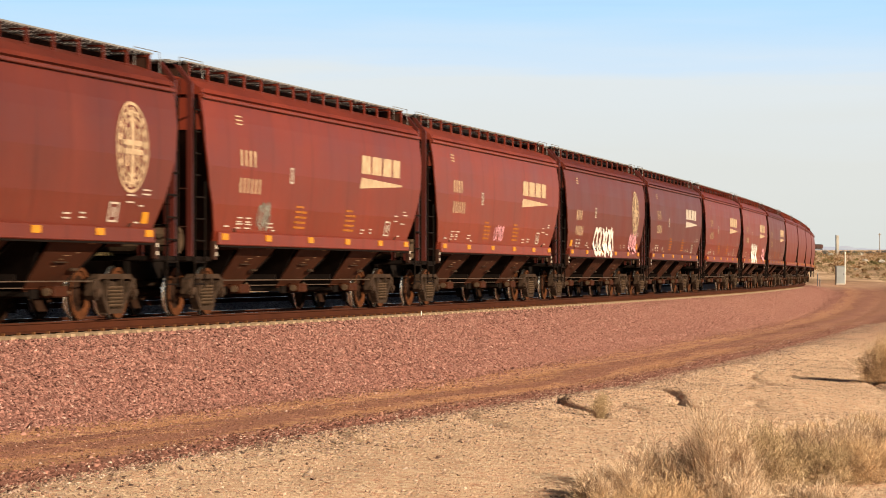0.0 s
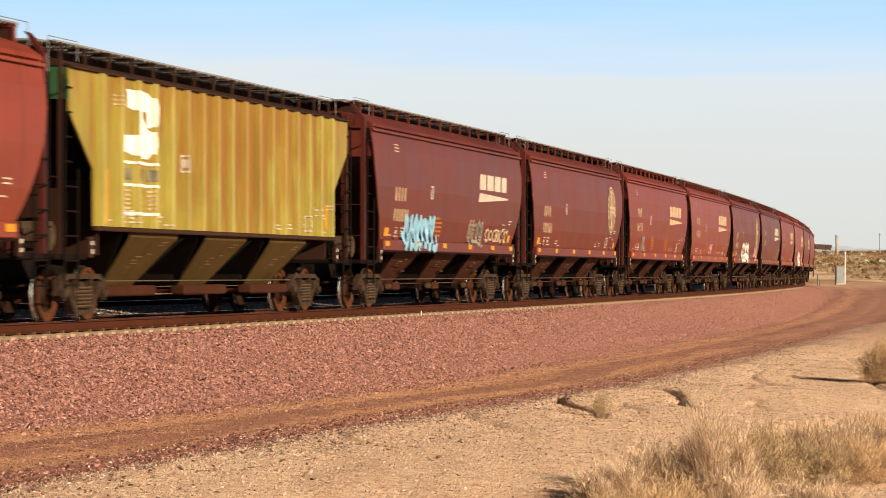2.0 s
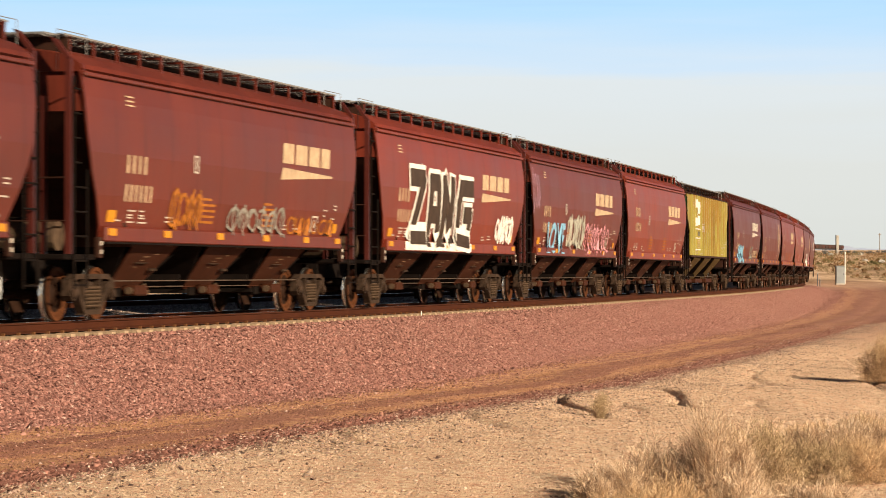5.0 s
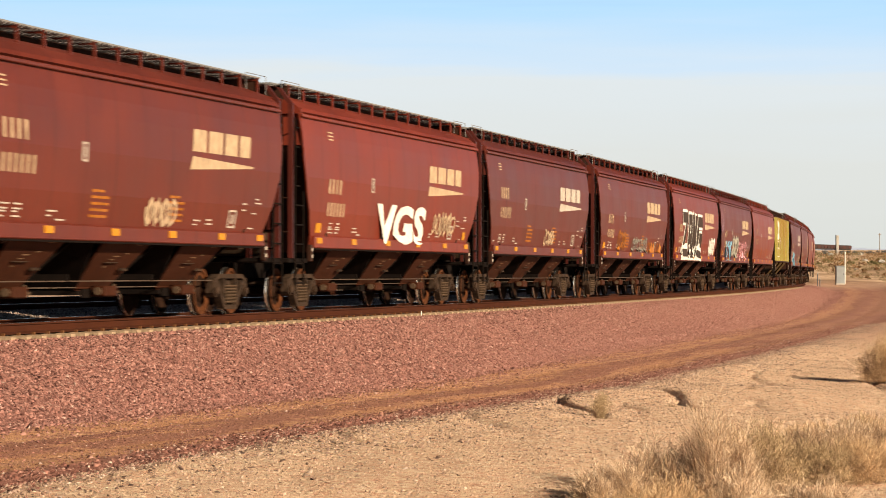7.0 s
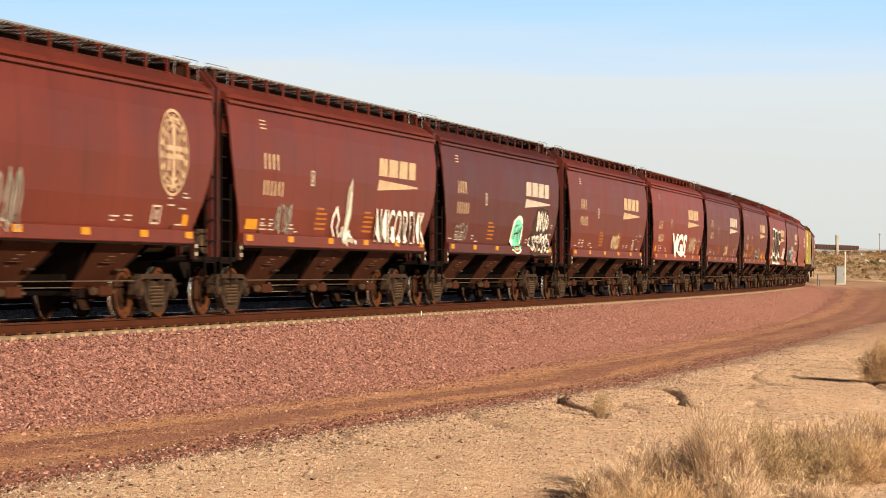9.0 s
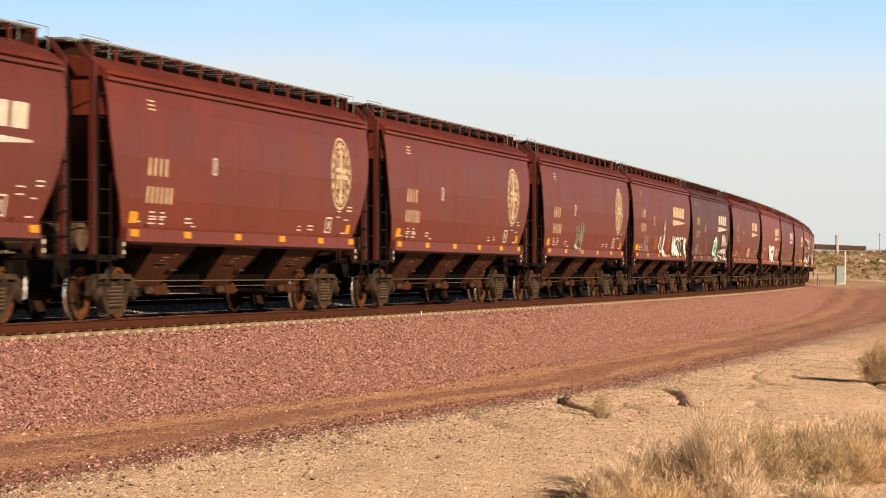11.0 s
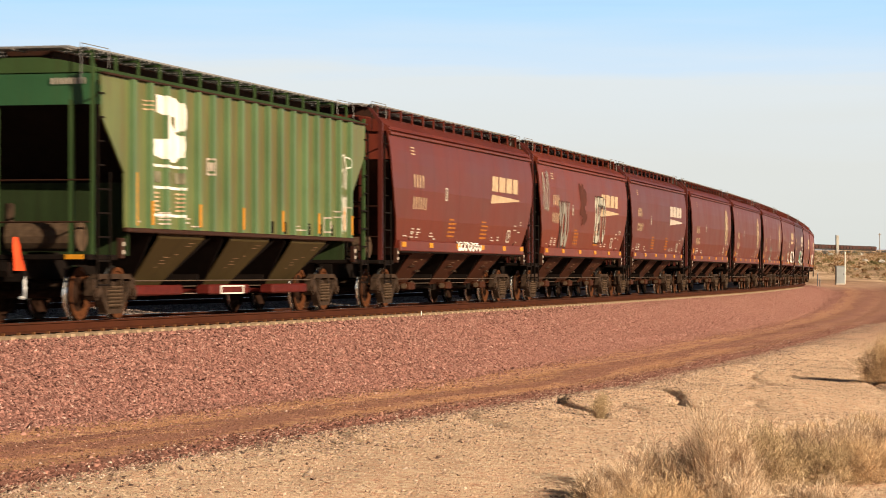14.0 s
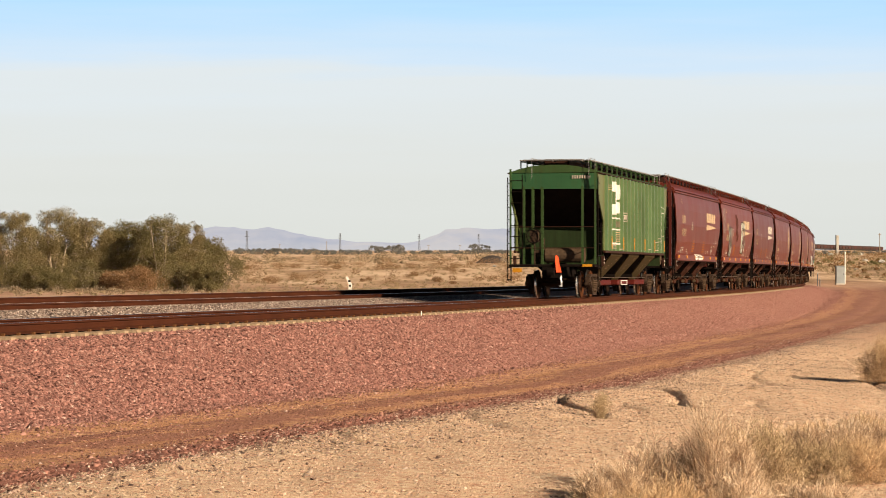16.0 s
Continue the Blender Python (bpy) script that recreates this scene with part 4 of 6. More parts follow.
def emblem_tall(root):
    """Tall white emblem of two rounded blocks over ruled rows of small bars."""
    bm = bmesh.new()
    x0, w, n = -5.62, 1.52, 34
    for k in range(n):
        u, cuts = (k + 0.5) / n, []
        for (ua, za), (ub, zb) in zip(TALL_MARK, TALL_MARK[1:] + TALL_MARK[:1]):
            if (ua <= u) != (ub <= u):
                cuts.append(za + (zb - za) * (u - ua) / (ub - ua))
        cuts.sort()
        for z0, z1 in zip(cuts[::2], cuts[1::2]):
            decal(bm, x0 + w * k / n, x0 + w * (k + 1) / n, z0, z1, rib_y)
    part("emblem", bm, M["spray_white"], root, "tall white painted emblem")
    for z in (2.675, 2.29, 1.80):
        bm = bmesh.new()
        decal(bm, x0, x0 + w, z, z + 0.05, rib_y)
        part("emblem_rule", bm, M["spray_white"], root, "white painted line")
    for k in range(3):
        bm = bmesh.new()
        decal(bm, x0 + 0.06 + 0.52 * k, x0 + 0.40 + 0.52 * k, 2.40, 2.60, rib_y)
        part("emblem_patch", bm, M["spray_faint"], root, "worn pale patch")
    bm = bmesh.new()
    for x in (0.04, 1.14):
        for q in range(5):
            decal(bm, x0 + x + 0.03 * (q % 2), x0 + x + 0.27, 1.90 + 0.075 * q, 1.935 + 0.075 * q, rib_y)
    decal(bm, x0 + 0.62, x0 + 0.80, 1.92, 1.96, rib_y)
    part("data_line", bm, M["cream"], root, "small cream stencilled bars")["kind"] = "stuff"


def over_sill(x, z):
    return max(side_y(x, z), 1.577 if z < 1.59 else 0.0)


def blob(bm, rng, cx, cz, w, h, yf, lift, wave=0.12, slant=0.0, n=28):
    """A sprayed patch with a wavy edge."""
    ph = [rng.uniform(0, 6.28) for _ in range(3)]
    rings = []
    for q in (0.0, 0.5, 1.0):
        ring = []
        for k in range(n):
            a = 2 * math.pi * k / n
            r = q * (1 + wave * (math.sin(3 * a + ph[0]) + 0.7 * math.sin(5 * a + ph[1]) + 0.5 * math.sin(8 * a + ph[2])))
            ca, sa = math.cos(a), math.sin(a)
            z = cz + h / 2 * r * math.copysign(abs(sa) ** 0.7, sa)
            x = cx + w / 2 * r * math.copysign(abs(ca) ** 0.7, ca) + slant * (z - cz)
            ring.append(bm.verts.new((x, -(yf(x, z) + lift), z)))
        rings.append(ring)
    bmesh.ops.remove_doubles(bm, verts=rings[0], dist=0.001)
    hub = [v for v in rings[0] if v.is_valid][0]
    for k in range(n):
        j = (k + 1) % n
        bm.faces.new((hub, rings[1][k], rings[1][j]))
        bm.faces.new((rings[1][k], rings[2][k], rings[2][j], rings[1][j]))


def graffiti(root, kind, rng):
    yf = over_sill

    def spray(mat, fn, label):
        bm = bmesh.new()
        fn(bm)
        part("graffiti", bm, M[mat], root, label)
    if kind == "blue":
        spray("spray_blue", lambda b: scribble(b, rng, -5.2, -2.0, 1.4, 2.15, 0.17, yf, 7), "sky blue sprayed tag")
        spray("spray_grey", lambda b: scribble(b, rng, 1.5, 3.2, 1.5, 2.2, 0.06, yf, 5), "grey sprayed tag")
        spray("cream", lambda b: scribble(b, rng, 3.6, 6.3, 1.65, 2.0, 0.06, yf, 6), "cream sprayed tag")
    if kind == "love":
        spray("spray_blue", lambda b: lettering(b, "LOVE", -5.6, 1.4, 2.9, 0.95, yf, 0.016, 0.1, 0.02), "blue sprayed letters")
        spray("spray_pale", lambda b: scribble(b, rng, -2.2, 0.7, 1.6, 2.6, 0.14, yf, 8), "grey sprayed blot of letters")
        spray("spray_pink", lambda b: scribble(b, rng, 0.9, 5.4, 1.4, 2.4, 0.06, yf, 7), "pink sprayed tag")
        spray("spray_lilac", lambda b: scribble(b, rng, -7.95, -6.9, 2.5, 3.9, 0.04, yf, 3), "pale pink sprayed scrawl")
    if kind == "zang":
        block = ([(-5.0, 3.1), (-3.85, 3.1), (-4.85, 1.8), (-3.6, 1.8)], [(-3.15, 1.7), (-3.05, 3.05), (-2.35, 3.05), (-2.2, 1.7)], [(-3.0, 2.3), (-2.4, 2.3)],
                 [(-1.75, 1.7), (-1.7, 3.1), (-0.95, 1.8), (-0.85, 3.1)], [(1.3, 3.0), (0.1, 3.0), (-0.15, 2.6), (-0.1, 1.8), (1.05, 1.75), (1.15, 2.35), (0.6, 2.35)])
        block = [[(x, 1.5 + (z - 1.5) * 1.06 - 0.1) for x, z in w] for w in block]
        spray("spray_white", lambda b: [decal(b, -5.4, 1.5, 1.36, 1.56, yf, 0.0, 0, 0.008)] + [strokes(b, w, 0.66, yf, 0.016 + 0.002 * k) for k, w in enumerate(block)], "white sprayed outline of letters")
        spray("spray_black", lambda b: [strokes(b, w, 0.43, yf, 0.032 + 0.002 * k) for k, w in enumerate(block)], "dark brown filled letters")
        spray("spray_white", lambda b: scribble(b, rng, 4.5, 6.6, 1.65, 2.35, 0.11, yf, 6), "white sprayed tag")
    if kind == "vgs":
        spray("spray_white", lambda b: lettering(b, "VGS", -2.3, 1.48, 4.6, 0.92, yf, 0.018, 0.12, 0.03), "white sprayed block letters")
        spray("cream", lambda b: scribble(b, rng, 3.1, 5.4, 1.75, 2.3, 0.07, yf, 6), "faint sprayed tag")
    if kind == "mint":
        spray("spray_white", lambda b: blob(b, rng, 1.6, 1.88, 1.5, 1.05, yf, 0.012, 0.05, 0.2), "white sprayed outline")
        spray("spray_green", lambda b: blob(b, rng, 1.6, 1.88, 1.22, 0.86, yf, 0.018, 0.04, 0.2), "mint sprayed block")
        spray("spray_black", lambda b: [strokes(b, q, 0.05, yf, 0.024 + 0.002 * k) for k, q in enumerate(([(1.2, 1.62), (1.3, 2.12), (1.55, 2.17)], [(1.65, 1.55), (1.7, 2.17)], [(1.95, 1.6), (2.05, 2.1), (1.7, 1.9)], [(1.25, 1.9), (1.6, 1.95)]))], "dark sprayed lines")
        spray("spray_black", lambda b: [blob(b, rng, 4.75, 1.70, 2.9, 0.72, yf, 0.012, 0.10), blob(b, rng, 5.0, 2.3, 2.1, 0.8, yf, 0.0125, 0.10)], "dark sprayed shadow of a tag")
        spray("spray_white", lambda b: [scribble(b, rng, 3.45, 6.1, 1.42, 1.95, 0.07, yf, 6, 0.018), scribble(b, rng, 4.2, 5.95, 2.05, 2.6, 0.07, yf, 4, 0.018)], "white sprayed tag")
        spray("spray_grey", lambda b: scribble(b, rng, -6.0, -4.6, 1.65, 2.1, 0.035, yf, 4), "grey sprayed tag")
    if kind == "amigo":
        spray("spray_pale", lambda b: [blob(b, rng, 0.25, 2.25, 0.42, 1.1, yf, 0.013, 0.10, 0.05), blob(b, rng, 0.15, 1.62, 0.95, 0.36, yf, 0.0136, 0.14)], "pale sprayed figure")
        spray("spray_white", lambda b: [strokes(b, q, 0.09, yf, 0.018 + 0.002 * k) for k, q in enumerate(([(-0.95, 1.62), (-0.95, 2.0), (-0.7, 2.2), (-0.45, 1.95), (-0.6, 1.6)], [(0.1, 1.42), (0.2, 1.9), (0.35, 2.55)], [(-0.2, 1.55), (0.35, 1.68), (0.8, 1.48)]))], "white sprayed lines")
        spray("spray_black", lambda b: lettering(b, "AMIGODENK", 2.36, 1.46, 4.6, 0.80, yf, 0.014, 0.0, 0.006), "dark sprayed shadow of letters")
        spray("spray_white", lambda b: lettering(b, "AMIGODENK", 2.3, 1.5, 4.6, 0.78, yf, 0.018, 0.0, -0.008), "white sprayed letters")
        spray("spray_grey", lambda b: scribble(b, rng, -5.0, -3.9, 1.6, 2.2, 0.05, yf, 4), "grey sprayed tag")
    if kind == "reso":
        spray("spray_black", lambda b: lettering(b, "YOU", -4.95, 1.55, 1.75, 1.5, yf, 0.013, -0.06, 0.038), "black sprayed outline of letters")
        spray("spray_grey", lambda b: lettering(b, "YOU", -4.9, 1.6, 1.65, 1.4, yf, 0.019, -0.06, 0.03), "grey sprayed letters")
        spray("spray_black", lambda b: lettering(b, "RESTO", 1.45, 1.75, 2.0, 1.62, yf, 0.014, -0.05, 0.03), "black sprayed outline of letters")
        spray("spray_pale", lambda b: lettering(b, "RESTO", 1.48, 1.8, 1.94, 1.52, yf, 0.02, -0.05, -0.004), "pale sprayed letters")
        spray("soot", lambda b: [blob(b, rng, -0.9, 3.15, 1.1, 1.0, yf, 0.010, 0.22), blob(b, rng, -0.6, 2.6, 0.8, 0.5, yf, 0.0105, 0.22)], "dark weathered stain")
        spray("spray_pale", lambda b: scribble(b, rng, -7.6, -6.6, 2.6, 3.9, 0.05, yf, 3), "pale sprayed scrawl")
    if kind == "small_white":
        spray("spray_white", lambda b: scribble(b, rng, -1.2, 1.5, 1.4, 1.6, 0.07, yf, 7), "small white sprayed tag")
    if kind == "disc_tag":
        spray("spray_grey", lambda b: scribble(b, rng, -2.4, -0.9, 1.45, 2.4, 0.07, yf, 4), "grey sprayed tag")
    if kind == "white_mid":
        spray("spray_white", lambda b: scribble(b, rng, -2.6, 1.0, 1.4, 2.3, 0.16, yf, 6), "white sprayed tag")
        spray("spray_pink", lambda b: scribble(b, rng, 4.6, 6.2, 1.5, 2.2, 0.10, yf, 3), "pale sprayed tag")
    if kind == "blot":
        spray("cream", lambda b: scribble(b, rng, 0.4, 1.9, 1.65, 2.1, 0.08, yf, 4), "cream sprayed tag")
    if kind == "grey_small":
        spray("spray_grey", lambda b: scribble(b, rng, -4.7, -3.9, 1.65, 2.2, 0.045, yf, 4), "small grey sprayed tag")
    if kind == "pinkish":
        spray("spray_pink", lambda b: scribble(b, rng, -0.9, 0.3, 1.7, 2.1, 0.045, yf, 4), "pale pink sprayed tag")
    if kind == "many":
        spray("amber", lambda b: scribble(b, rng, -3.8, -2.2, 1.6, 2.3, 0.08, yf, 4), "yellow sprayed tag")
        spray("spray_grey", lambda b: scribble(b, rng, -0.6, 3.0, 1.55, 2.1, 0.07, yf, 6), "grey sprayed tag")
        spray("amber", lambda b: scribble(b, rng, 3.2, 6.5, 1.6, 1.95, 0.05, yf, 6), "amber sprayed tag")


# ---- the train ----
# middle of the car (way along the track at the start), paint, emblem, graffiti, colour in words, short body
CARS = [
    (120.56, 'brown', 'blocks', '', 'dark brown-red', False),
    (103.16, 'pink', 'blocks', 'white_mid', 'sun-faded red', False),
    (85.76, 'red', 'blocks', '', 'oxide red', False),
    (68.36, 'purple', 'blocks', '', 'faded maroon', False),
    (51.1, 'brown', 'disc', 'white_mid', 'brown-red', False),
    (33.92, 'pink', 'blocks', 'pinkish', 'sun-faded red', False),
    (16.65, 'red', 'blocks', 'grey_small', 'oxide red', False),
    (-0.84, 'brown', 'disc', '', 'brown-red', False),
    (-18.32, 'purple', 'blocks', 'blue', 'faded maroon', False),
    (-53.51, 'pink', 'blocks', '', 'sun-faded red', False),
    (-70.64, 'brown', 'blocks', 'love', 'brown-red', False),
    (-87.77, 'red', 'blocks', 'zang', 'oxide red', False),
    (-105.64, 'brown', 'blocks', 'many', 'brown-red', False),
    (-123.25, 'purple', 'blocks', 'blot', 'faded maroon', True),
    (-139.97, 'red', 'blocks', 'vgs', 'oxide red', False),
    (-157.44, 'brown', 'blocks', 'blot', 'brown-red', False),
    (-174.69, 'dark', 'blocks', 'mint', 'dark brown', True),
    (-190.94, 'brown', 'blocks', 'amigo', 'brown-red', False),
    (-207.85, 'brown', 'disc', 'disc_tag', 'brown-red', False),
    (-225.76, 'brown', 'disc', '', 'brown-red', False),
    (-243.35, 'brown', 'disc', '', 'brown-red', False),
    (-260.74, 'purple', 'blocks', '', 'faded maroon', True),
    (-277.24, 'orange', 'blocks', 'reso', 'rusty orange-red', False),
    (-294.32, 'brown', 'blocks', 'small_white', 'brown-red', False),
]
AHEAD = [137.96 + 17.4 * k for k in range(8)]
YELLOW_MID, GREEN_MID = -36.26, -312.33


def rolled(t):
    """How far the train has rolled, slowing a little."""
    return 23.3634 * t - 0.014915 * t * t


TRAIN = []


def repaint(root, old, fresh):
    for o in root.children_recursive:
        if o.type == "MESH" and o.material_slots and o.data.materials[0] == old:
            o.material_slots[0].link = "OBJECT"
            o.material_slots[0].material = fresh


SHORT = {}


def shorten(root, k):
    """The same kind of car with a shorter body on unchanged bogies."""
    for o in root.children:
        if o.name.startswith("bogie"):
            o.location.x *= k
            continue
        o.location.x *= k
        if o.data.name not in SHORT:
            me = o.data.copy()
            for v in me.vertices:
                v.co.x *= k
            SHORT[o.data.name] = me
        keep = [(q.link, q.material) for q in o.material_slots]
        o.data = SHORT[o.data.name]
        for q, (how, mat) in zip(o.material_slots, keep):
            q.link = how
            q.material = mat


def build_train():
    rng = random.Random(7)
    plain_car = curved_hopper("covered_hopper_car", M["red"])
    reflectors(plain_car, 1.577, 1.43, (-6.9, -4.2, -1.3, 1.5, 4.2, 6.5))
    for k, s in enumerate(AHEAD):
        c = plain_car if k == 0 else copy_thing(plain_car, Matrix())
        tagged(c, "brown-red covered hopper car far along the curve", "freight car", "cars of the grain train")
        TRAIN.append((c, s))
    for mid, paint, emblem, art, words, short in CARS:
        c = copy_thing(plain_car, Matrix())
        repaint(c, M["red"], M[paint])
        if short:
            shorten(c, 0.942)
        stencils(c, rng, side_y, True, emblem == "blocks" and art not in ("blue", "love", "zang", "vgs", "many"), emblem == "blocks" and art not in ("vgs", "zang"))
        if emblem == "blocks":
            emblem_blocks(c, M["white"] if paint in ("purple", "dark") else M["cream"])
        else:
            emblem_disc(c)
        graffiti(c, art, rng)
        if emblem == "disc" or art in ("blue", "love", "zang", "vgs", "many", "amigo"):
            end_plates(c, 0.75 if art == "amigo" else 0.4, 0.3)
        extra = {"blue": " with blue graffiti", "love": " with blue, grey and pink graffiti", "zang": " with big black and white graffiti", "vgs": " with white block graffiti",
                 "mint": " with mint and white graffiti", "amigo": " with white graffiti", "reso": " with grey graffiti"}.get(art, " with a round emblem" if emblem == "disc" else "")
        tagged(c, f"{words} weathered covered hopper car{extra}", "freight car", "cars of the grain train")
        TRAIN.append((c, mid))
    for paint, sp, rp, bay, fp, gate, mid, words in (("green", "yellow", "yellow_rib", "bay_ochre", "post_dark", "bay", YELLOW_MID, "rust-stained yellow ribbed covered hopper car"), ("green", "green_side", "green_rib", "bay_olive", "post_olive", "redframe", GREEN_MID, "faded green ribbed covered hopper car ending the train")):
        c = ribbed_hopper("ribbed_hopper_car", M[paint], M[sp], M[rp], M[bay], M[fp], M[gate])
        emblem_tall(c)
        stencils(c, rng, rib_y, False)
        if sp == "green_side":
            reflectors(c, 1.602, 1.64, [r - 0.055 for r in RIB_X[1::3]], 0.11, 0.42)
        reflectors(c, 1.506, 1.62, (-6.52,), 0.15, 0.92)
        reflectors(c, 1.506, 1.75, (6.36,), 0.14, 0.5)
        tagged(c, words, "freight car", "cars of the grain train")
        TRAIN.append((c, mid))
        if sp == "green_side":
            bm = bmesh.new()
            rings = []
            for z, w, off in ((1.40, 0.035, 0.03), (1.25, 0.06, 0.02), (1.05, 0.07, -0.01), (0.84, 0.09, -0.04)):
                rings.append([(-8.58 + 0.012 * math.sin(z * 17), -0.22 + off - w, z), (-8.58, -0.22 + off, z), (-8.58 - 0.012, -0.22 + off + w, z), (-8.56, -0.22 + off, z)])
            loft(bm, rings, True, True)
            part("marker_flag", bm, M["flag"], c, "bright orange cloth end-of-train flag")
            bm = bmesh.new()
            glyph_bars(bm, 0, 0, 8, 0.06, 0.105, 0.022, lambda x, z: 0, rng)
            mk = part("end_number", bm, M["white"], c, "small white characters on the end panel")
            mk.rotation_euler, mk.location = (0, 0, -math.pi / 2), (-8.112, -0.62, 3.96)
            for y in (1.15, -1.2):
                part("end_reflector", boxed(-8.53, -8.5, y - 0.16, y + 0.16, 0.84 if y > 0 else 1.03, 0.98 if y > 0 else 1.11), M["reflect"], c, "amber end reflector")
            bm = bmesh.new()
            scribble(bm, rng, 6.15, 6.6, 1.7, 2.1, 0.02, rib_y, 3)
            scribble(bm, rng, 6.15, 6.6, 2.1, 2.5, 0.02, rib_y, 3)
            scribble(bm, rng, 6.15, 6.65, 2.65, 3.1, 0.022, rib_y, 2)
            scribble(bm, rng, 6.2, 6.7, 3.05, 3.4, 0.022, rib_y, 2)
            part("graffiti", bm, M["spray_white"], c, "white sprayed scrawl up the side")
            bm = bmesh.new()
            for a, b, lo, hi in ((-0.7, 0.7, 0.51, 0.535), (-0.7, 0.7, 0.37, 0.395), (-0.7, -0.66, 0.395, 0.51), (0.66, 0.7, 0.395, 0.51)):
                box(bm, a, b, -1.105, -1.085, lo + 0.03, hi + 0.03)
            part("gate_frame", bm, M["spray_white"], c, "white painted gate frame")
            for x in (RIB_X[9], RIB_X[10], RIB_X[12], RIB_X[13], RIB_X[14]):
                bm = bmesh.new()
                decal(bm, x + 0.16, x + 0.52, 1.6, 1.84, rib_y)
                part("stencil_patch", bm, M["under"], c, "dark stencilled patch")


build_train()


# ---- the head of the train, far off beyond the curve ----
FAR_A = (327.0, 2380.0)           # a place on the distant line, and the way it runs
FAR_TURN = 0.305
FAR_Z = 22.6


# haze of the distance is mixed into these three dulled colours
M["far_red"] = plain("hazy_red_paint", (0.060, 0.028, 0.024), 0.8, 0, 0.2, 0.6, 0)
M["far_dark"] = plain("hazy_brown_paint", (0.045, 0.028, 0.026), 0.8, 0, 0.2, 0.6, 0)
M["far_grey"] = plain("hazy_underframe_steel", (0.054, 0.0446, 0.0418), 0.8, 0, 0.2, 0.6, 0)


def distant_car(paint):
    root = new("distant_hopper_car")
    bm = bmesh.new()
    prism(bm, [(-7.0, 1.4), (7.0, 1.4), (8.1, 3.0), (8.1, 4.1), (-8.1, 4.1), (-8.1, 3.0)], -1.55, 1.55)
    part("body", bm, paint, root)
    bm = bmesh.new()
    loft(bm, [[(x, -1.55, 4.1), (x, -0.6, 4.6), (x, 0.6, 4.6), (x, 1.55, 4.1)] for x in (-8.1, 8.1)], True, True)
    part("roof", bm, M["far_grey"], root)
    part("underframe", boxed(-8.4, 8.4, -0.6, 0.6, 0.5, 1.4), M["far_grey"], root)
    for x in (-6.35, 6.35):
        bm = bmesh.new()
        for ax in (-0.89, 0.89):
            tube(bm, (x + ax, -1.0, 0.45), (x + ax, 1.0, 0.45), 0.45, 10)
        part("bogie", bm, M["far_grey"], root)
    return root


FAR_TRAIN = []


def build_far_train():
    proto = distant_car(M["far_red"])
    for k in range(34):
        c = proto if k == 0 else copy_thing(proto, Matrix())
        if k % 2:
            repaint(c, M["far_red"], M["far_dark"])
        tagged(c, "red hopper car of the train far across the desert", "freight car", "distant cars of the train")
        FAR_TRAIN.append((c, -17.5 * k))


build_far_train()


# ---- loose stone ----
def stone_material(name, stops, rough=0.9):
    m, n, l, b = nodes_of(name)
    g = n.new("ShaderNodeNewGeometry")
    c = ramp(n, l, g.outputs["Random Per Island"], stops)
    c = mixed(n, l, 0.3, c, noise_tex(n, l, texco(n, l), 60, 3), "OVERLAY")
    l.new(c, b.inputs["Base Color"])
    b.inputs["Roughness"].default_value = rough
    b.inputs["Specular IOR Level"].default_value = 0.15
    return m


def scatter_stones(name, s, lat, radius, mat, label, seed, sink=0.25):
    """One heap of loose stones lying on the ground at the given places along and beside the track."""
    rg = np.random.default_rng(seed)
    x, y, _ = on_line(s, lat)
    z = ground_height(x, y, s, lat) + radius * (0.5 - sink)
    base = np.array([(1, 0, -0.35), (-1, 0, -0.35), (0, 1, -0.35), (0, -1, -0.35), (0, 0, 1)], float)
    n = len(s)
    v = base[None] * rg.uniform(0.6, 1.25, (n, 1, 3)) + rg.normal(0, 0.24, (n, 5, 3))
    v[:, 4, :2] += rg.uniform(-0.55, 0.55, (n, 2))
    v[:, 4, 2] *= 0.8
    a = rg.uniform(0, 6.283, n)
    tilt = rg.uniform(-0.6, 0.6, n)
    cy, sy = np.cos(tilt)[:, None], np.sin(tilt)[:, None]
    v = np.stack([v[..., 0] * cy - v[..., 2] * sy, v[..., 1], v[..., 0] * sy + v[..., 2] * cy], -1)
    ca, sa = np.cos(a)[:, None], np.sin(a)[:, None]
    v = np.stack([v[..., 0] * ca - v[..., 1] * sa, v[..., 0] * sa + v[..., 1] * ca, v[..., 2] * 0.7], -1)
    v = v * radius[:, None, None] + np.stack([x, y, z], 1)[:, None, :]
    tri = np.array([(0, 2, 4), (2, 1, 4), (1, 3, 4), (3, 0, 4)])
    f = (tri[None] + 5 * np.arange(n)[:, None, None]).reshape(-1, 3)
    return tri_object(name, v.reshape(-1, 3), f, mat, label, "stone")


def tri_object(name, v, f, mat, label, category, kind="stuff"):
    me = bpy.data.meshes.new(name)
    me.vertices.add(len(v))
    me.vertices.foreach_set("co", np.asarray(v, np.float32).ravel())
    k = f.shape[1]
    me.loops.add(f.size)
    me.loops.foreach_set("vertex_index", np.asarray(f, np.int32).ravel())
    me.polygons.add(len(f))
    me.polygons.foreach_set("loop_start", np.arange(0, f.size, k, dtype=np.int32))
    me.polygons.foreach_set("loop_total", np.full(len(f), k, np.int32))
    me.update(calc_edges=True)
    me.validate()
    me.materials.append(mat)
    ob = new(name, me)
    if label:
        tagged(ob, label, category, kind=kind)
    return ob


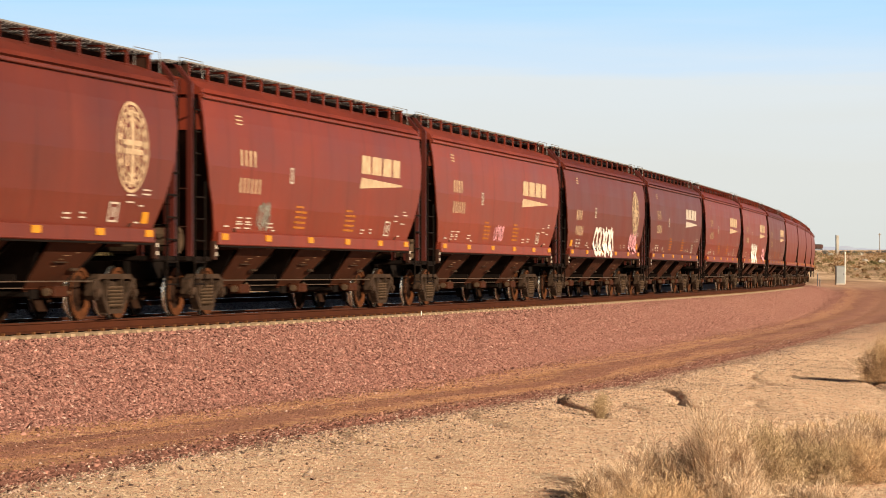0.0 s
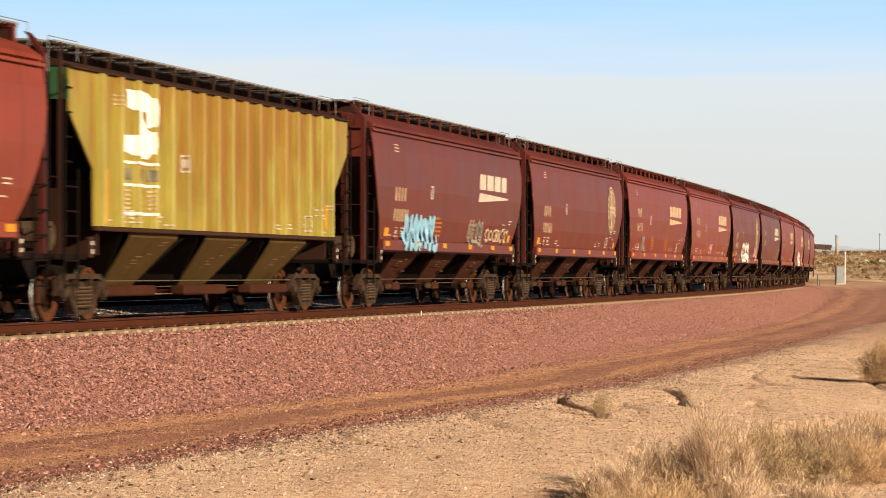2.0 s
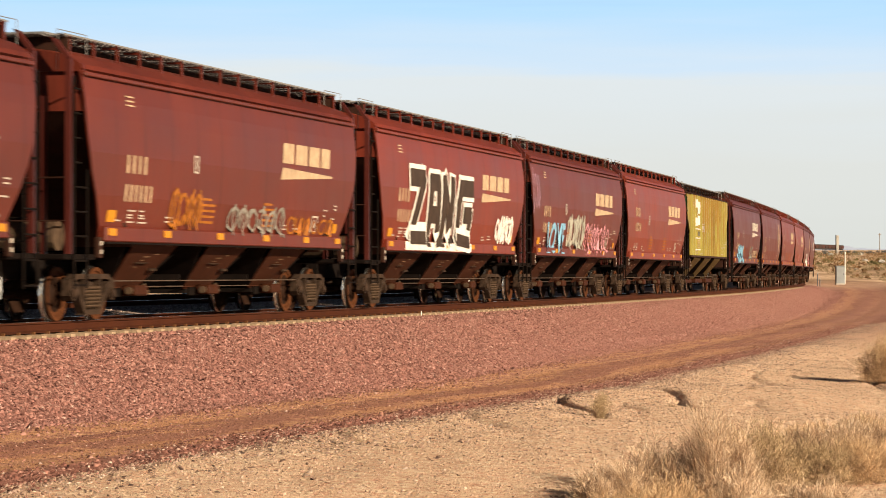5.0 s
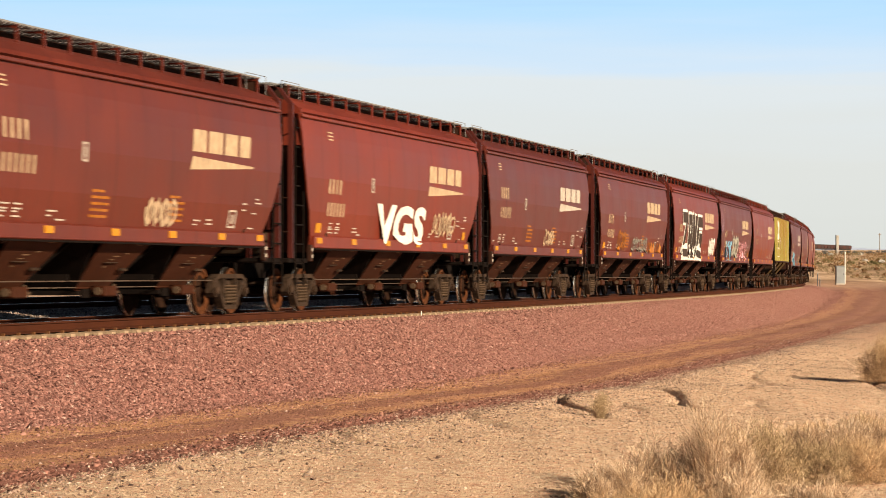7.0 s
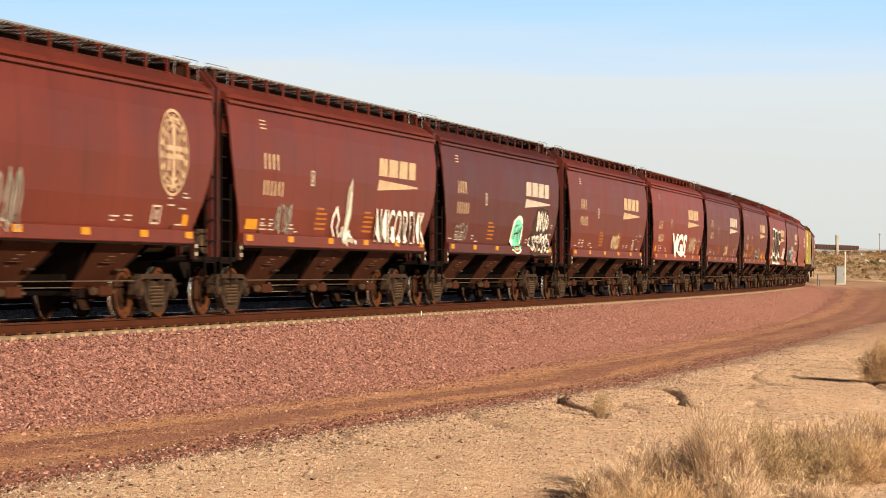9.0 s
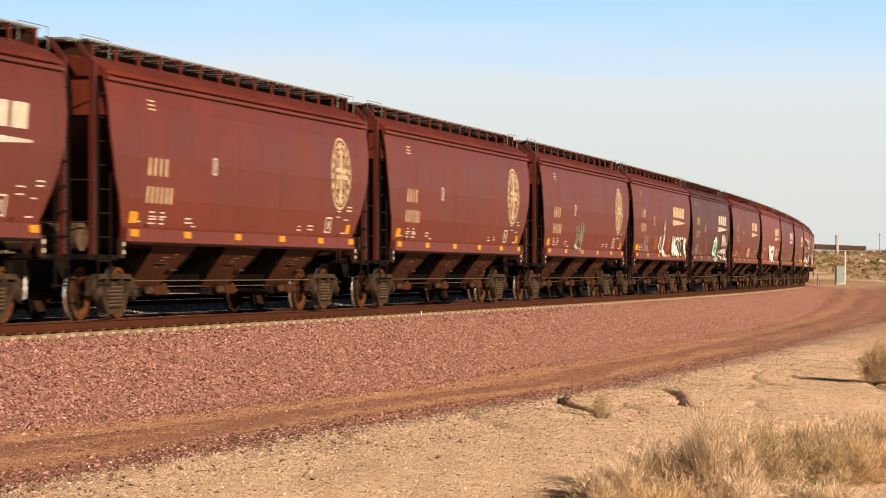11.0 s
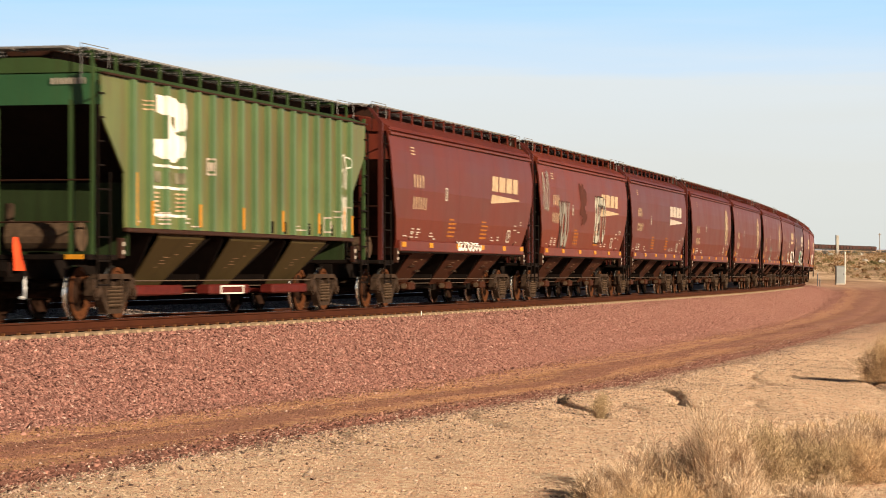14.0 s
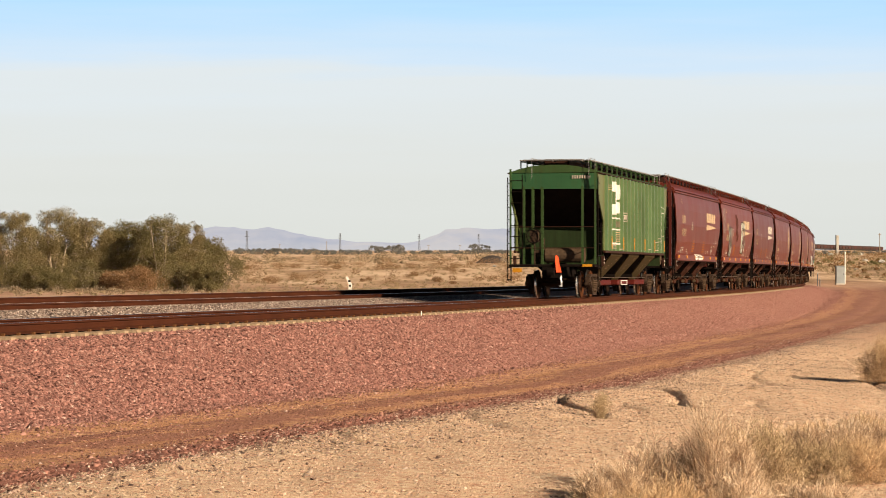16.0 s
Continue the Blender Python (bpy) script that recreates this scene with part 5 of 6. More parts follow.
RED_STONE = stone_material("red_ballast_stone", [(0.0, (0.185, 0.08, 0.068)), (0.25, (0.265, 0.125, 0.105)), (0.7, (0.34, 0.17, 0.143)), (0.97, (0.40, 0.225, 0.19)), (1.0, (0.48, 0.34, 0.295))])
DARK_STONE = stone_material("dark_red_stone", [(0.0, (0.11, 0.045, 0.036)), (0.5, (0.25, 0.112, 0.088)), (0.9, (0.38, 0.205, 0.165)), (1.0, (0.52, 0.40, 0.33))])
GREY_STONE = stone_material("grey_ballast_stone", [(0.0, (0.13, 0.08, 0.063)), (0.4, (0.28, 0.185, 0.145)), (0.8, (0.39, 0.28, 0.22)), (1.0, (0.50, 0.40, 0.335))])
DULL_STONE = stone_material("pinkish_grey_ballast_stone", [(0.0, (0.11, 0.078, 0.066)), (0.4, (0.24, 0.175, 0.15)), (0.8, (0.35, 0.275, 0.24)), (1.0, (0.50, 0.435, 0.39))])
SAND_STONE = stone_material("sandy_pebble", [(0.0, (0.17, 0.11, 0.08)), (0.3, (0.36, 0.24, 0.175)), (0.75, (0.52, 0.37, 0.28)), (1.0, (0.57, 0.425, 0.335))])


def build_stones():
    rg = np.random.default_rng(11)
    s = np.concatenate([rg.uniform(-14, 30, 70000), rg.uniform(30, 80, 42000), rg.uniform(80, 190, 24000)])
    lat = 1.22 + 2.95 * rg.uniform(0, 1, len(s)) ** 0.95 + np.where(rg.uniform(0, 1, len(s)) < 0.16, np.abs(rg.normal(0, 0.7, len(s))), 0)
    scatter_stones("ballast_stones", s, lat, 0.014 + 0.027 * rg.uniform(0, 1, len(s)) ** 1.5, RED_STONE, "crushed reddish ballast stone on the railway bank", 1)
    s = np.concatenate([rg.uniform(-22, 25, 9500), rg.uniform(25, 75, 4000)])
    lat = 8.05 + 0.36 * rg.normal(0, 1, len(s)) + 0.15 * np.sin(s * 0.35)
    scatter_stones("windrow_stones", s, lat, rg.uniform(0.012, 0.034, len(s)), DARK_STONE, "dark reddish stones heaped along the dirt track's edge", 2)
    s = rg.uniform(-20, 80, 60000)
    lat = 3.9 + 4.1 * rg.uniform(0, 1, len(s))
    keep = wavy(s * 0.5, lat * 2.6, 4.0) > rg.uniform(-0.9, 0.7, len(s))
    s, lat = s[keep], lat[keep]
    scatter_stones("track_gravel", s, lat, rg.uniform(0.006, 0.019, len(s)), DARK_STONE, "scattered gravel on the dirt track", 3)
    s = np.concatenate([rg.uniform(-25, 30, 52000), rg.uniform(30, 80, 9000)])
    lat = 8.3 + 7.5 * rg.uniform(0, 1, len(s)) ** 1.9
    scatter_stones("sand_pebbles", s, lat, 0.006 + 0.018 * rg.uniform(0, 1, len(s)) ** 3, SAND_STONE, "small pebbles strewn over the sand", 4)
    s = rg.uniform(-25, 75, 16000)
    lat = 8.4 + np.abs(rg.normal(0, 0.95, len(s)))
    scatter_stones("verge_stones", s, lat, 0.009 + 0.022 * rg.uniform(0, 1, len(s)) ** 2.5, GREY_STONE, "grey and pinkish stones beside the dirt track", 15)
    s = rg.uniform(-25, 45, 200)
    lat = rg.uniform(8.3, 11.5, len(s))
    scatter_stones("sand_rocks", s, lat, rg.uniform(0.02, 0.045, len(s)), GREY_STONE, "grey and pale rocks on the sand", 5)
    s = rg.uniform(-5, 75, 52000)
    lat = -rg.uniform(1.6, 6.7, len(s))
    scatter_stones("grey_gravel", s, lat, rg.uniform(0.018, 0.042, len(s)), DULL_STONE, "grey ballast stone between the tracks", 6)


build_stones()


# ---- plants ----
def leaf_material(name, stops, rough=0.8, through_light=0.22):
    m, n, l, b = nodes_of(name)
    g = n.new("ShaderNodeNewGeometry")
    c = ramp(n, l, g.outputs["Random Per Island"], stops)
    l.new(c, b.inputs["Base Color"])
    b.inputs["Roughness"].default_value = rough
    b.inputs["Specular IOR Level"].default_value = 0.1
    # thin leaves and stems let some light through
    tr, mx = n.new("ShaderNodeBsdfTranslucent"), n.new("ShaderNodeMixShader")
    mx.inputs[0].default_value = through_light
    l.new(c, tr.inputs["Color"])
    out = [q for q in n if q.type == "OUTPUT_MATERIAL"][0]
    l.new(b.outputs[0], mx.inputs[1]); l.new(tr.outputs[0], mx.inputs[2]); l.new(mx.outputs[0], out.inputs["Surface"])
    return m


STRAW = leaf_material("dry_straw_stem", [(0.0, (0.22, 0.14, 0.088)), (0.3, (0.52, 0.37, 0.25)), (0.7, (0.72, 0.55, 0.395)), (1.0, (0.80, 0.68, 0.54))])
GOLD = leaf_material("golden_dry_stem", [(0.0, (0.25, 0.155, 0.085)), (0.4, (0.50, 0.345, 0.205)), (0.8, (0.66, 0.475, 0.295)), (1.0, (0.74, 0.58, 0.40))])
TWIG = leaf_material("grey_brown_twig", [(0.0, (0.085, 0.055, 0.038)), (0.5, (0.28, 0.185, 0.125)), (1.0, (0.48, 0.345, 0.245))])
SAGE = leaf_material("olive_yellow_leaf", [(0.0, (0.21, 0.145, 0.08)), (0.5, (0.42, 0.31, 0.185)), (1.0, (0.58, 0.45, 0.29))])
OLIVE = leaf_material("olive_green_leaf", through_light=0.55, stops=[(0.0, (0.125, 0.105, 0.048)), (0.45, (0.20, 0.17, 0.08)), (0.8, (0.255, 0.213, 0.108)), (1.0, (0.30, 0.25, 0.135))])
OLIVE_PALE = leaf_material("pale_olive_leaf", through_light=0.55, stops=[(0.0, (0.165, 0.132, 0.064)), (0.45, (0.26, 0.21, 0.106)), (0.8, (0.32, 0.26, 0.14)), (1.0, (0.37, 0.305, 0.175))])
RUST = leaf_material("rust_brown_brush", through_light=0.5, stops=[(0.0, (0.17, 0.09, 0.045)), (0.5, (0.28, 0.165, 0.085)), (1.0, (0.38, 0.25, 0.14))])
PALE = leaf_material("pale_desert_scrub", through_light=0.5, stops=[(0.0, (0.21, 0.155, 0.10)), (0.5, (0.36, 0.28, 0.19)), (1.0, (0.50, 0.41, 0.29))])
STRAW_SCRUB = leaf_material("yellow_straw_scrub", through_light=0.5, stops=[(0.0, (0.19, 0.135, 0.08)), (0.5, (0.37, 0.28, 0.17)), (1.0, (0.54, 0.43, 0.28))])
# leaf colour paled and blued to hold the air haze over far trees
HAZY = leaf_material("hazy_grey_green_leaf", [(0.0, (0.105, 0.108, 0.108)), (0.5, (0.14, 0.14, 0.133)), (1.0, (0.182, 0.175, 0.164))])
BARK = plain("grey_brown_bark", (0.259, 0.209, 0.158), 0.9, 0, 0.3, 6, 0.4)


def stem_mesh(name, rg, n, radius, height, width, mat, parent, spread=0.55, droop=0.2, base=0.35, label=""):
    """Many thin bent stems that fan out from a root crown."""
    a = rg.uniform(0, 6.283, n)
    lean = spread * np.sqrt(rg.uniform(0, 1, n))
    L = height * rg.uniform(0.45, 1.08, n)
    bx, by = base * radius * rg.normal(0, 0.6, n), base * radius * rg.normal(0, 0.6, n)
    K = 5
    t = np.linspace(0, 1, K)
    curl = rg.normal(0, 0.25, n)
    out = np.clip(lean[:, None] * t + droop * t ** 2.5, 0, 1.5)
    ang = a[:, None] + curl[:, None] * t + np.cumsum(rg.normal(0, 0.38, (n, K)), 1)
    out = np.abs(out + np.cumsum(rg.normal(0, 0.17, (n, K)), 1))
    step = L[:, None] / (K - 1)
    dx, dy, dz = np.sin(out) * np.cos(ang) * step, np.sin(out) * np.sin(ang) * step, np.cos(out) * step
    X, Y, Z = bx[:, None] + np.cumsum(dx, 1) - dx, by[:, None] + np.cumsum(dy, 1) - dy, np.cumsum(dz, 1) - dz - 0.03
    X += rg.normal(0, 0.012, X.shape) * t * height
    w = width * rg.uniform(0.6, 1.3, n)[:, None] * (1.05 - t[None])
    q = rg.uniform(0, 3.14, n)[:, None]
    ox, oy = np.cos(q) * w, np.sin(q) * w
    va = np.stack([X - ox, Y - oy, Z], -1)
    vb = np.stack([X + ox, Y + oy, Z], -1)
    v = np.stack([va, vb], 2).reshape(n, K * 2, 3)
    quad = np.array([(2 * i, 2 * i + 1, 2 * i + 3, 2 * i + 2) for i in range(K - 1)])
    f = (quad[None] + (K * 2) * np.arange(n)[:, None, None]).reshape(-1, 4)
    ob = tri_object(name, v.reshape(-1, 3), f, mat, "", "")
    ob.parent = parent
    ob["kind"] = "stuff"
    if label:
        ob["label"] = label
    return ob


def sprig_mesh(name, rg, n, radius, height, length, width, mat, parent):
    """Short bent twigs in a dome that point outwards and up."""
    a, q = rg.uniform(0, 6.283, n), rg.uniform(0.25, 1.0, n) ** 0.5
    el = rg.uniform(0.05, 1.5, n)
    lump = 1 + 0.28 * np.sin(3 * a + 4 * el + rg.uniform(0, 6)) + 0.15 * np.sin(7 * a - 5 * el)
    c = np.stack([np.cos(a) * np.cos(el) * radius * q * lump, np.sin(a) * np.cos(el) * radius * q * lump, np.sin(el) * height * q * lump], 1)
    d = c / np.array([radius, radius, height]) + rg.normal(0, 0.75, (n, 3)) + np.array([0, 0, 0.2])
    d /= np.linalg.norm(d, axis=1)[:, None]
    bend = rg.normal(0, 0.5, (n, 3))
    L = (length * rg.uniform(0.5, 1.4, n))[:, None]
    p = [c, c + d * L * 0.5, c + d * L * 0.5 + (d + bend) * L * 0.45]
    side = np.cross(d, rg.normal(0, 1, (n, 3)))
    side *= width / np.linalg.norm(side, axis=1)[:, None]
    v = np.stack([p[0] - side, p[0] + side, p[1] - side * 0.8, p[1] + side * 0.8, p[2] - side * 0.4, p[2] + side * 0.4], 1).reshape(-1, 3)
    v[:, 2] = np.maximum(v[:, 2], -0.02)
    f = (np.array([(0, 1, 3, 2), (2, 3, 5, 4)])[None] + 6 * np.arange(n)[:, None, None]).reshape(-1, 4)
    ob = tri_object(name, v, f, mat, "", "")
    ob.parent = parent
    ob["kind"] = "stuff"
    return ob


def leaf_cloud(name, centres, spread, per, size, rg, mat, parent=None, label="", flat=1.0):
    """Clumps of small leaves round the given centres."""
    c = np.repeat(np.asarray(centres, float), per, 0)
    n = len(c)
    sp = np.repeat(np.broadcast_to(np.asarray(spread, float), (len(centres),)), per)
    d = rg.normal(0, 1, (n, 3))
    d /= np.linalg.norm(d, axis=1)[:, None]
    p = c + d * (sp * rg.uniform(0.35, 1.0, n))[:, None] * np.array([1, 1, flat])
    u = rg.normal(0, 1, (n, 3)); u /= np.linalg.norm(u, axis=1)[:, None]
    w = np.cross(u, rg.normal(0, 1, (n, 3))); w /= np.linalg.norm(w, axis=1)[:, None]
    sz = size * rg.uniform(0.6, 1.4, n)[:, None]
    v = np.stack([p - u * sz, p + w * sz * 0.45, p + u * sz, p - w * sz * 0.45], 1).reshape(-1, 3)
    f = np.arange(4 * n).reshape(n, 4)
    ob = tri_object(name, v, f, mat, "", "")
    ob.parent = parent
    if label:
        ob["label"] = label
    return ob


def at_ground(x, y):
    return float(ground_height(np.array([x]), np.array([y]))[0])


def dry_bush(x, y, radius, height, seed, n=1100, green=0.0, words="dry straw-coloured desert bush on the sand", spread=1.15, kind="straw"):
    rg = np.random.default_rng(seed)
    root = tagged(new("desert_bush"), words, "bush", "dry bushes on the sand")
    root.location = (x, y, at_ground(x, y))
    grey = {"straw": 0.25, "grey": 0.72, "gold": 0.2, "olive": 0.35}[kind]
    pale = {"straw": STRAW, "grey": STRAW, "gold": GOLD, "olive": SAGE}[kind]
    if n > 600:
        # a few rooted crowns side by side make the uneven outline; brushy mounds carry few long stems
        tall = {"straw": 1.0, "grey": 0.34, "gold": 0.22, "olive": 0.3}[kind]
        for k in range(4):
            bm_n = int(n * 0.40)
            q = rg.uniform(0.6, 1.0) if k else 1.0
            off = (0, 0) if k == 0 else (rg.normal(0, radius * 0.6), rg.normal(0, radius * 0.5))
            for nm, mat, m, h in (("pale_stem", pale, int(bm_n * (1 - grey) * 0.6 * tall), 1.0), ("dark_twig", TWIG, int(bm_n * grey * 0.5 * tall), 0.8)):
                ob = stem_mesh(nm, rg, max(m, 30), radius * 0.6, height * h * q * (0.85 + 0.2 * tall), 0.0019, mat, root, spread * 1.2, 0.75, 0.35)
                ob.location = (*off, 0)
            ob = sprig_mesh("twig_brush", rg, int(bm_n * (0.3 + grey) * 1.0), radius * 0.95 * q, height * 0.62 * q, 0.085, 0.0016, TWIG, root)
            ob.location = (*off, 0)
            ob = sprig_mesh("stem_brush", rg, int(bm_n * (1.5 - grey) * (1.55 - 0.75 * tall)), radius * 1.0 * q, height * 0.80 * q, 0.095, 0.0021, pale, root)
            ob.location = (*off, 0)
        if n > 1600 and kind == "straw":
            stem_mesh("branch", rg, 420 if n > 3200 else 110, radius * 0.9, height * 0.95, 0.0056, STRAW, root, spread * 0.9, 0.4, 0.5)
    else:
        stem_mesh("pale_stem", rg, n, radius, height, 0.0026, pale, root, spread, 0.5, 0.5)
        stem_mesh("dark_twig", rg, int(n * 0.7), radius * 1.1, height * 0.7, 0.0024, TWIG, root, spread * 1.2, 0.6, 0.6)
    if green:
        k = int(60 * green)
        cs = np.stack([rg.normal(0, radius * 0.5, k), rg.normal(0, radius * 0.5, k), rg.uniform(0.12, 0.8, k) * height], 1)
        leaf_cloud("leaves", cs, 0.1, 90, 0.009, rg, SAGE, root)
    return root


def place(px, d):
    """A place on the ground at a bearing (as a share of the lens) and distance."""
    return (px - 784) / 4783 * d, d


def build_bushes():
    words = {"straw": "dry straw-coloured desert bush on the sand", "grey": "grey twiggy desert bush on the sand", "gold": "golden dry desert bush on the sand", "olive": "dry desert bush with yellow-green leaves on the sand"}
    for k, (px, d, r, h, n, g, kind) in enumerate([
        (1258, 25.4, 0.30, 0.98, 3600, 0, "straw"), (1155, 25.6, 0.34, 0.56, 3200, 0, "grey"), (1100, 24.6, 0.26, 0.34, 2400, 0, "grey"), (1040, 24.2, 0.15, 0.22, 900, 0, "grey"),
        (1345, 26.6, 0.36, 0.64, 3800, 0.4, "olive"), (1300, 23.2, 0.36, 0.46, 2400, 0, "straw"), (1190, 22.6, 0.36, 0.44, 2200, 0, "gold"), (1120, 22.2, 0.32, 0.34, 1800, 0, "gold"), (1415, 27.4, 0.30, 0.46, 2600, 0.6, "olive"),
        (1440, 32.0, 0.30, 0.36, 2200, 0, "grey"), (1500, 32.4, 0.34, 0.38, 2600, 0, "grey"), (1568, 32.6, 0.34, 0.42, 2400, 0, "grey"), (1500, 28.0, 0.34, 0.42, 3800, 0.2, "gold"), (1556, 28.2, 0.32, 0.36, 3200, 0, "gold"),
        (1405, 24.2, 0.34, 0.36, 2200, 0, "straw"), (1562, 57.5, 0.52, 1.0, 5200, 0.6, "gold"), (1580, 63.0, 0.4, 0.85, 2200, 0.5, "gold"), (1520, 36.5, 0.34, 0.26, 1500, 0, "gold"), (1450, 34.5, 0.34, 0.24, 1400, 0, "gold")]):
        x, y = place(px, d)
        dry_bush(x, y, r, h, 100 + k, n, g, words[kind], 1.15, kind)
    x, y = place(1062, 38.6)
    dry_bush(x, y, 0.1, 0.45, 140, 160, 0.5, "small yellow-green seedling bush on the sand", 0.5, "olive")
    for k, (px, d) in enumerate([(1000, 37), (1190, 43), (700, 29.5), (1330, 50), (640, 31)]):
        x, y = place(px, d)
        dry_bush(x, y, 0.12, 0.12, 150 + k, 130, 0, "small dry tuft on the sand")


build_bushes()


def tree(px, d, height, width, seed, leafmat, trunk=True, words="olive-green tamarisk tree with grey limbs"):
    rg = np.random.default_rng(seed)
    x, y = place(px, d)
    root = tagged(new("desert_tree" if trunk else "roadside_shrub"), words, "tree" if trunk else "shrub", "trees beyond the tracks" if trunk else "shrubs beyond the tracks")
    root.location = (x, y, at_ground(x, y) - 0.05)
    tips = []
    bm = bmesh.new()
    for k in range(4 if trunk else 3):
        a = rg.uniform(0, 6.28)
        p = Vector((rg.normal(0, 0.25), rg.normal(0, 0.25), 0))
        r = 0.16 if trunk else 0.06
        for j in range(5):
            q = p + Vector((math.cos(a) * rg.uniform(0.1, 0.35) * width / 3, math.sin(a) * rg.uniform(0.1, 0.35) * width / 3, height * rg.uniform(0.12, 0.2)))
            tube(bm, p, q, r, 6, 0, r * 0.72)
            if j > 0:
                for _ in range(2):
                    b = rg.uniform(0, 6.28)
                    e = q + Vector((math.cos(b), math.sin(b), rg.uniform(0.2, 0.8))) * width * rg.uniform(0.12, 0.28)
                    tube(bm, q, e, r * 0.45, 5, 0, r * 0.15)
                    tips.append(e)
            p, r = q, r * 0.72
            tips.append(q)
    part("trunk", bm, BARK, root)
    # rounded lobes of foliage, each a cloud of small leaves thickest near its skin
    n = 54 if trunk else 14
    th, ph = rg.uniform(0, 6.28, n), np.linspace(0.05, 0.88, n)
    rad = width * 0.46 * np.sqrt(np.clip(1.15 - (ph * 1.3 - 0.55) ** 2 * 1.7, 0.05, 1)) * rg.uniform(0.35, 1.0, n)
    cs = np.stack([rad * np.cos(th), rad * np.sin(th), ph * height], 1)
    size = width * rg.uniform(0.12, 0.24, n) * (1.15 - 0.35 * ph)
    cs = np.concatenate([cs, [(0, 0, height * 0.86)]])
    size = np.append(size, width * 0.17)
    leaf_cloud("crown", cs, size, 430 if trunk else 480, 0.064, rg, leafmat, root, "", 0.85)
    loose = np.array([tuple(t) for t in tips])
    loose = loose[(loose[:, 2] < height * 0.95) & (np.hypot(loose[:, 0], loose[:, 1]) < width * 0.5)]
    if len(loose):
        leaf_cloud("sprays", loose, 0.34, 40, 0.06, rg, leafmat, root, "", 0.8)


def build_trees():
    for k, (px, d, h, w) in enumerate([(-32, 236, 6.9, 5.0), (27, 233, 7.3, 4.6), (62, 248, 6.0, 4.0), (96, 238, 7.6, 4.6), (134, 247, 5.9, 3.8), (164, 240, 6.8, 4.2), (196, 248, 6.0, 3.8), (224, 242, 6.5, 4.0), (253, 247, 5.8, 3.6), (284, 237, 7.0, 4.4), (328, 241, 6.4, 4.2), (364, 244, 5.0, 3.8)]):
        tree(px, d, h, w, 300 + k, OLIVE_PALE if k in (1, 3, 5, 10) else OLIVE)
    for k, (px, d, h, w, mt) in enumerate([(390, 236, 3.2, 5.0, OLIVE), (20, 226, 2.4, 4.5, OLIVE), (75, 224, 2.0, 3.6, OLIVE), (150, 226, 2.6, 4.6, OLIVE), (240, 222, 1.9, 5.2, RUST), (205, 224, 1.6, 3.0, RUST), (325, 228, 2.4, 4.2, OLIVE), (365, 226, 2.2, 3.6, OLIVE), (110, 223, 1.5, 3.0, OLIVE)]):
        tree(px, d, h, w, 340 + k, mt, False, "rust-brown dry shrub beside the trees" if mt is RUST else "bushy olive shrub beside the trees")


build_trees()


def scrub_field(name, n, seed, mat, label, d0, d1, bearing, size, per=16, leaf=0.22, bunch=0.5):
    rg = np.random.default_rng(seed)
    d = d0 * (d1 / d0) ** rg.uniform(0, 1, n)
    bx = rg.uniform(*bearing, n)
    x, y = (bx - 784) / 4783 * d, d
    s, lat = beside_line(x, y)
    ok = ~((lat > -13) & (lat < 14) & (d < 420))
    ok &= wavy(x * 0.06 + seed, y * 0.02, seed) > rg.uniform(-1.0, bunch, n)
    x, y, d = x[ok], y[ok], d[ok]
    z = ground_height(x, y)
    r = size * rg.uniform(0.5, 1.4, len(x)) * np.clip(d / 500, 0.7, 2.6)
    cs = np.stack([x, y, z + r * 0.35], 1)
    ob = leaf_cloud(name, cs, r, per, leaf, rg, mat, None, "", 0.55)
    tagged(ob, label, "scrub", kind="stuff")


def build_scrub():
    left, right = (-60, 1430), (1400, 1640)
    scrub_field("pale_scrub", 4200, 21, STRAW_SCRUB, "pale straw scrub across the desert flat", 190, 800, left, 0.46, 36, 0.08, 0.6)
    scrub_field("verge_tufts", 520, 27, PALE, "pale dry tufts along the edge of the desert flat", 186, 250, left, 0.85, 170, 0.045, 0.2)
    scrub_field("rust_scrub", 240, 22, RUST, "rust-brown scrub across the desert flat", 290, 1300, left, 1.35, 190, 0.08, 0.25)
    scrub_field("brown_brush", 130, 28, RUST, "low rust-brown brush out on the flat", 300, 560, left, 2.1, 480, 0.08, 0.2)
    scrub_field("far_scrub", 1500, 23, PALE, "brown scrub far out on the desert flat", 600, 2600, left, 0.9, 24, 0.35)
    scrub_field("slope_scrub", 1500, 24, STRAW_SCRUB, "dry yellow scrub on the rising ground", 235, 1500, right, 0.55, 60, 0.08, 0.9)
    scrub_field("slope_brush", 420, 25, RUST, "brown brush on the rising ground", 300, 2200, right, 0.8, 26, 0.3, 0.9)
    scrub_field("slope_green", 160, 26, OLIVE, "dark olive brush on the rising ground", 500, 2300, right, 0.9, 26, 0.35, 0.9)
    rg = np.random.default_rng(31)
    cs, sp = [], []
    for a, b, h, k in ((415, 560, 3.0, 170), (560, 660, 2.2, 90), (655, 715, 5.0, 60), (700, 900, 2.0, 150), (832, 866, 5.5, 34), (1440, 1640, 1.4, 60)):
        for _ in range(k):
            px = rg.uniform(a, b)
            d = rg.uniform(1480, 1620)
            x, y = place(px, d)
            cs.append((x, y, at_ground(x, y) + rg.uniform(0.2, 1.0) * h))
            sp.append(rg.uniform(0.8, 1.7))
    ob = leaf_cloud("distant_trees", np.array(cs), np.array(sp), 70, 0.34, rg, HAZY, None, "", 0.7)
    tagged(ob, "dark line of distant trees on the flat", "trees", kind="stuff")


build_scrub()


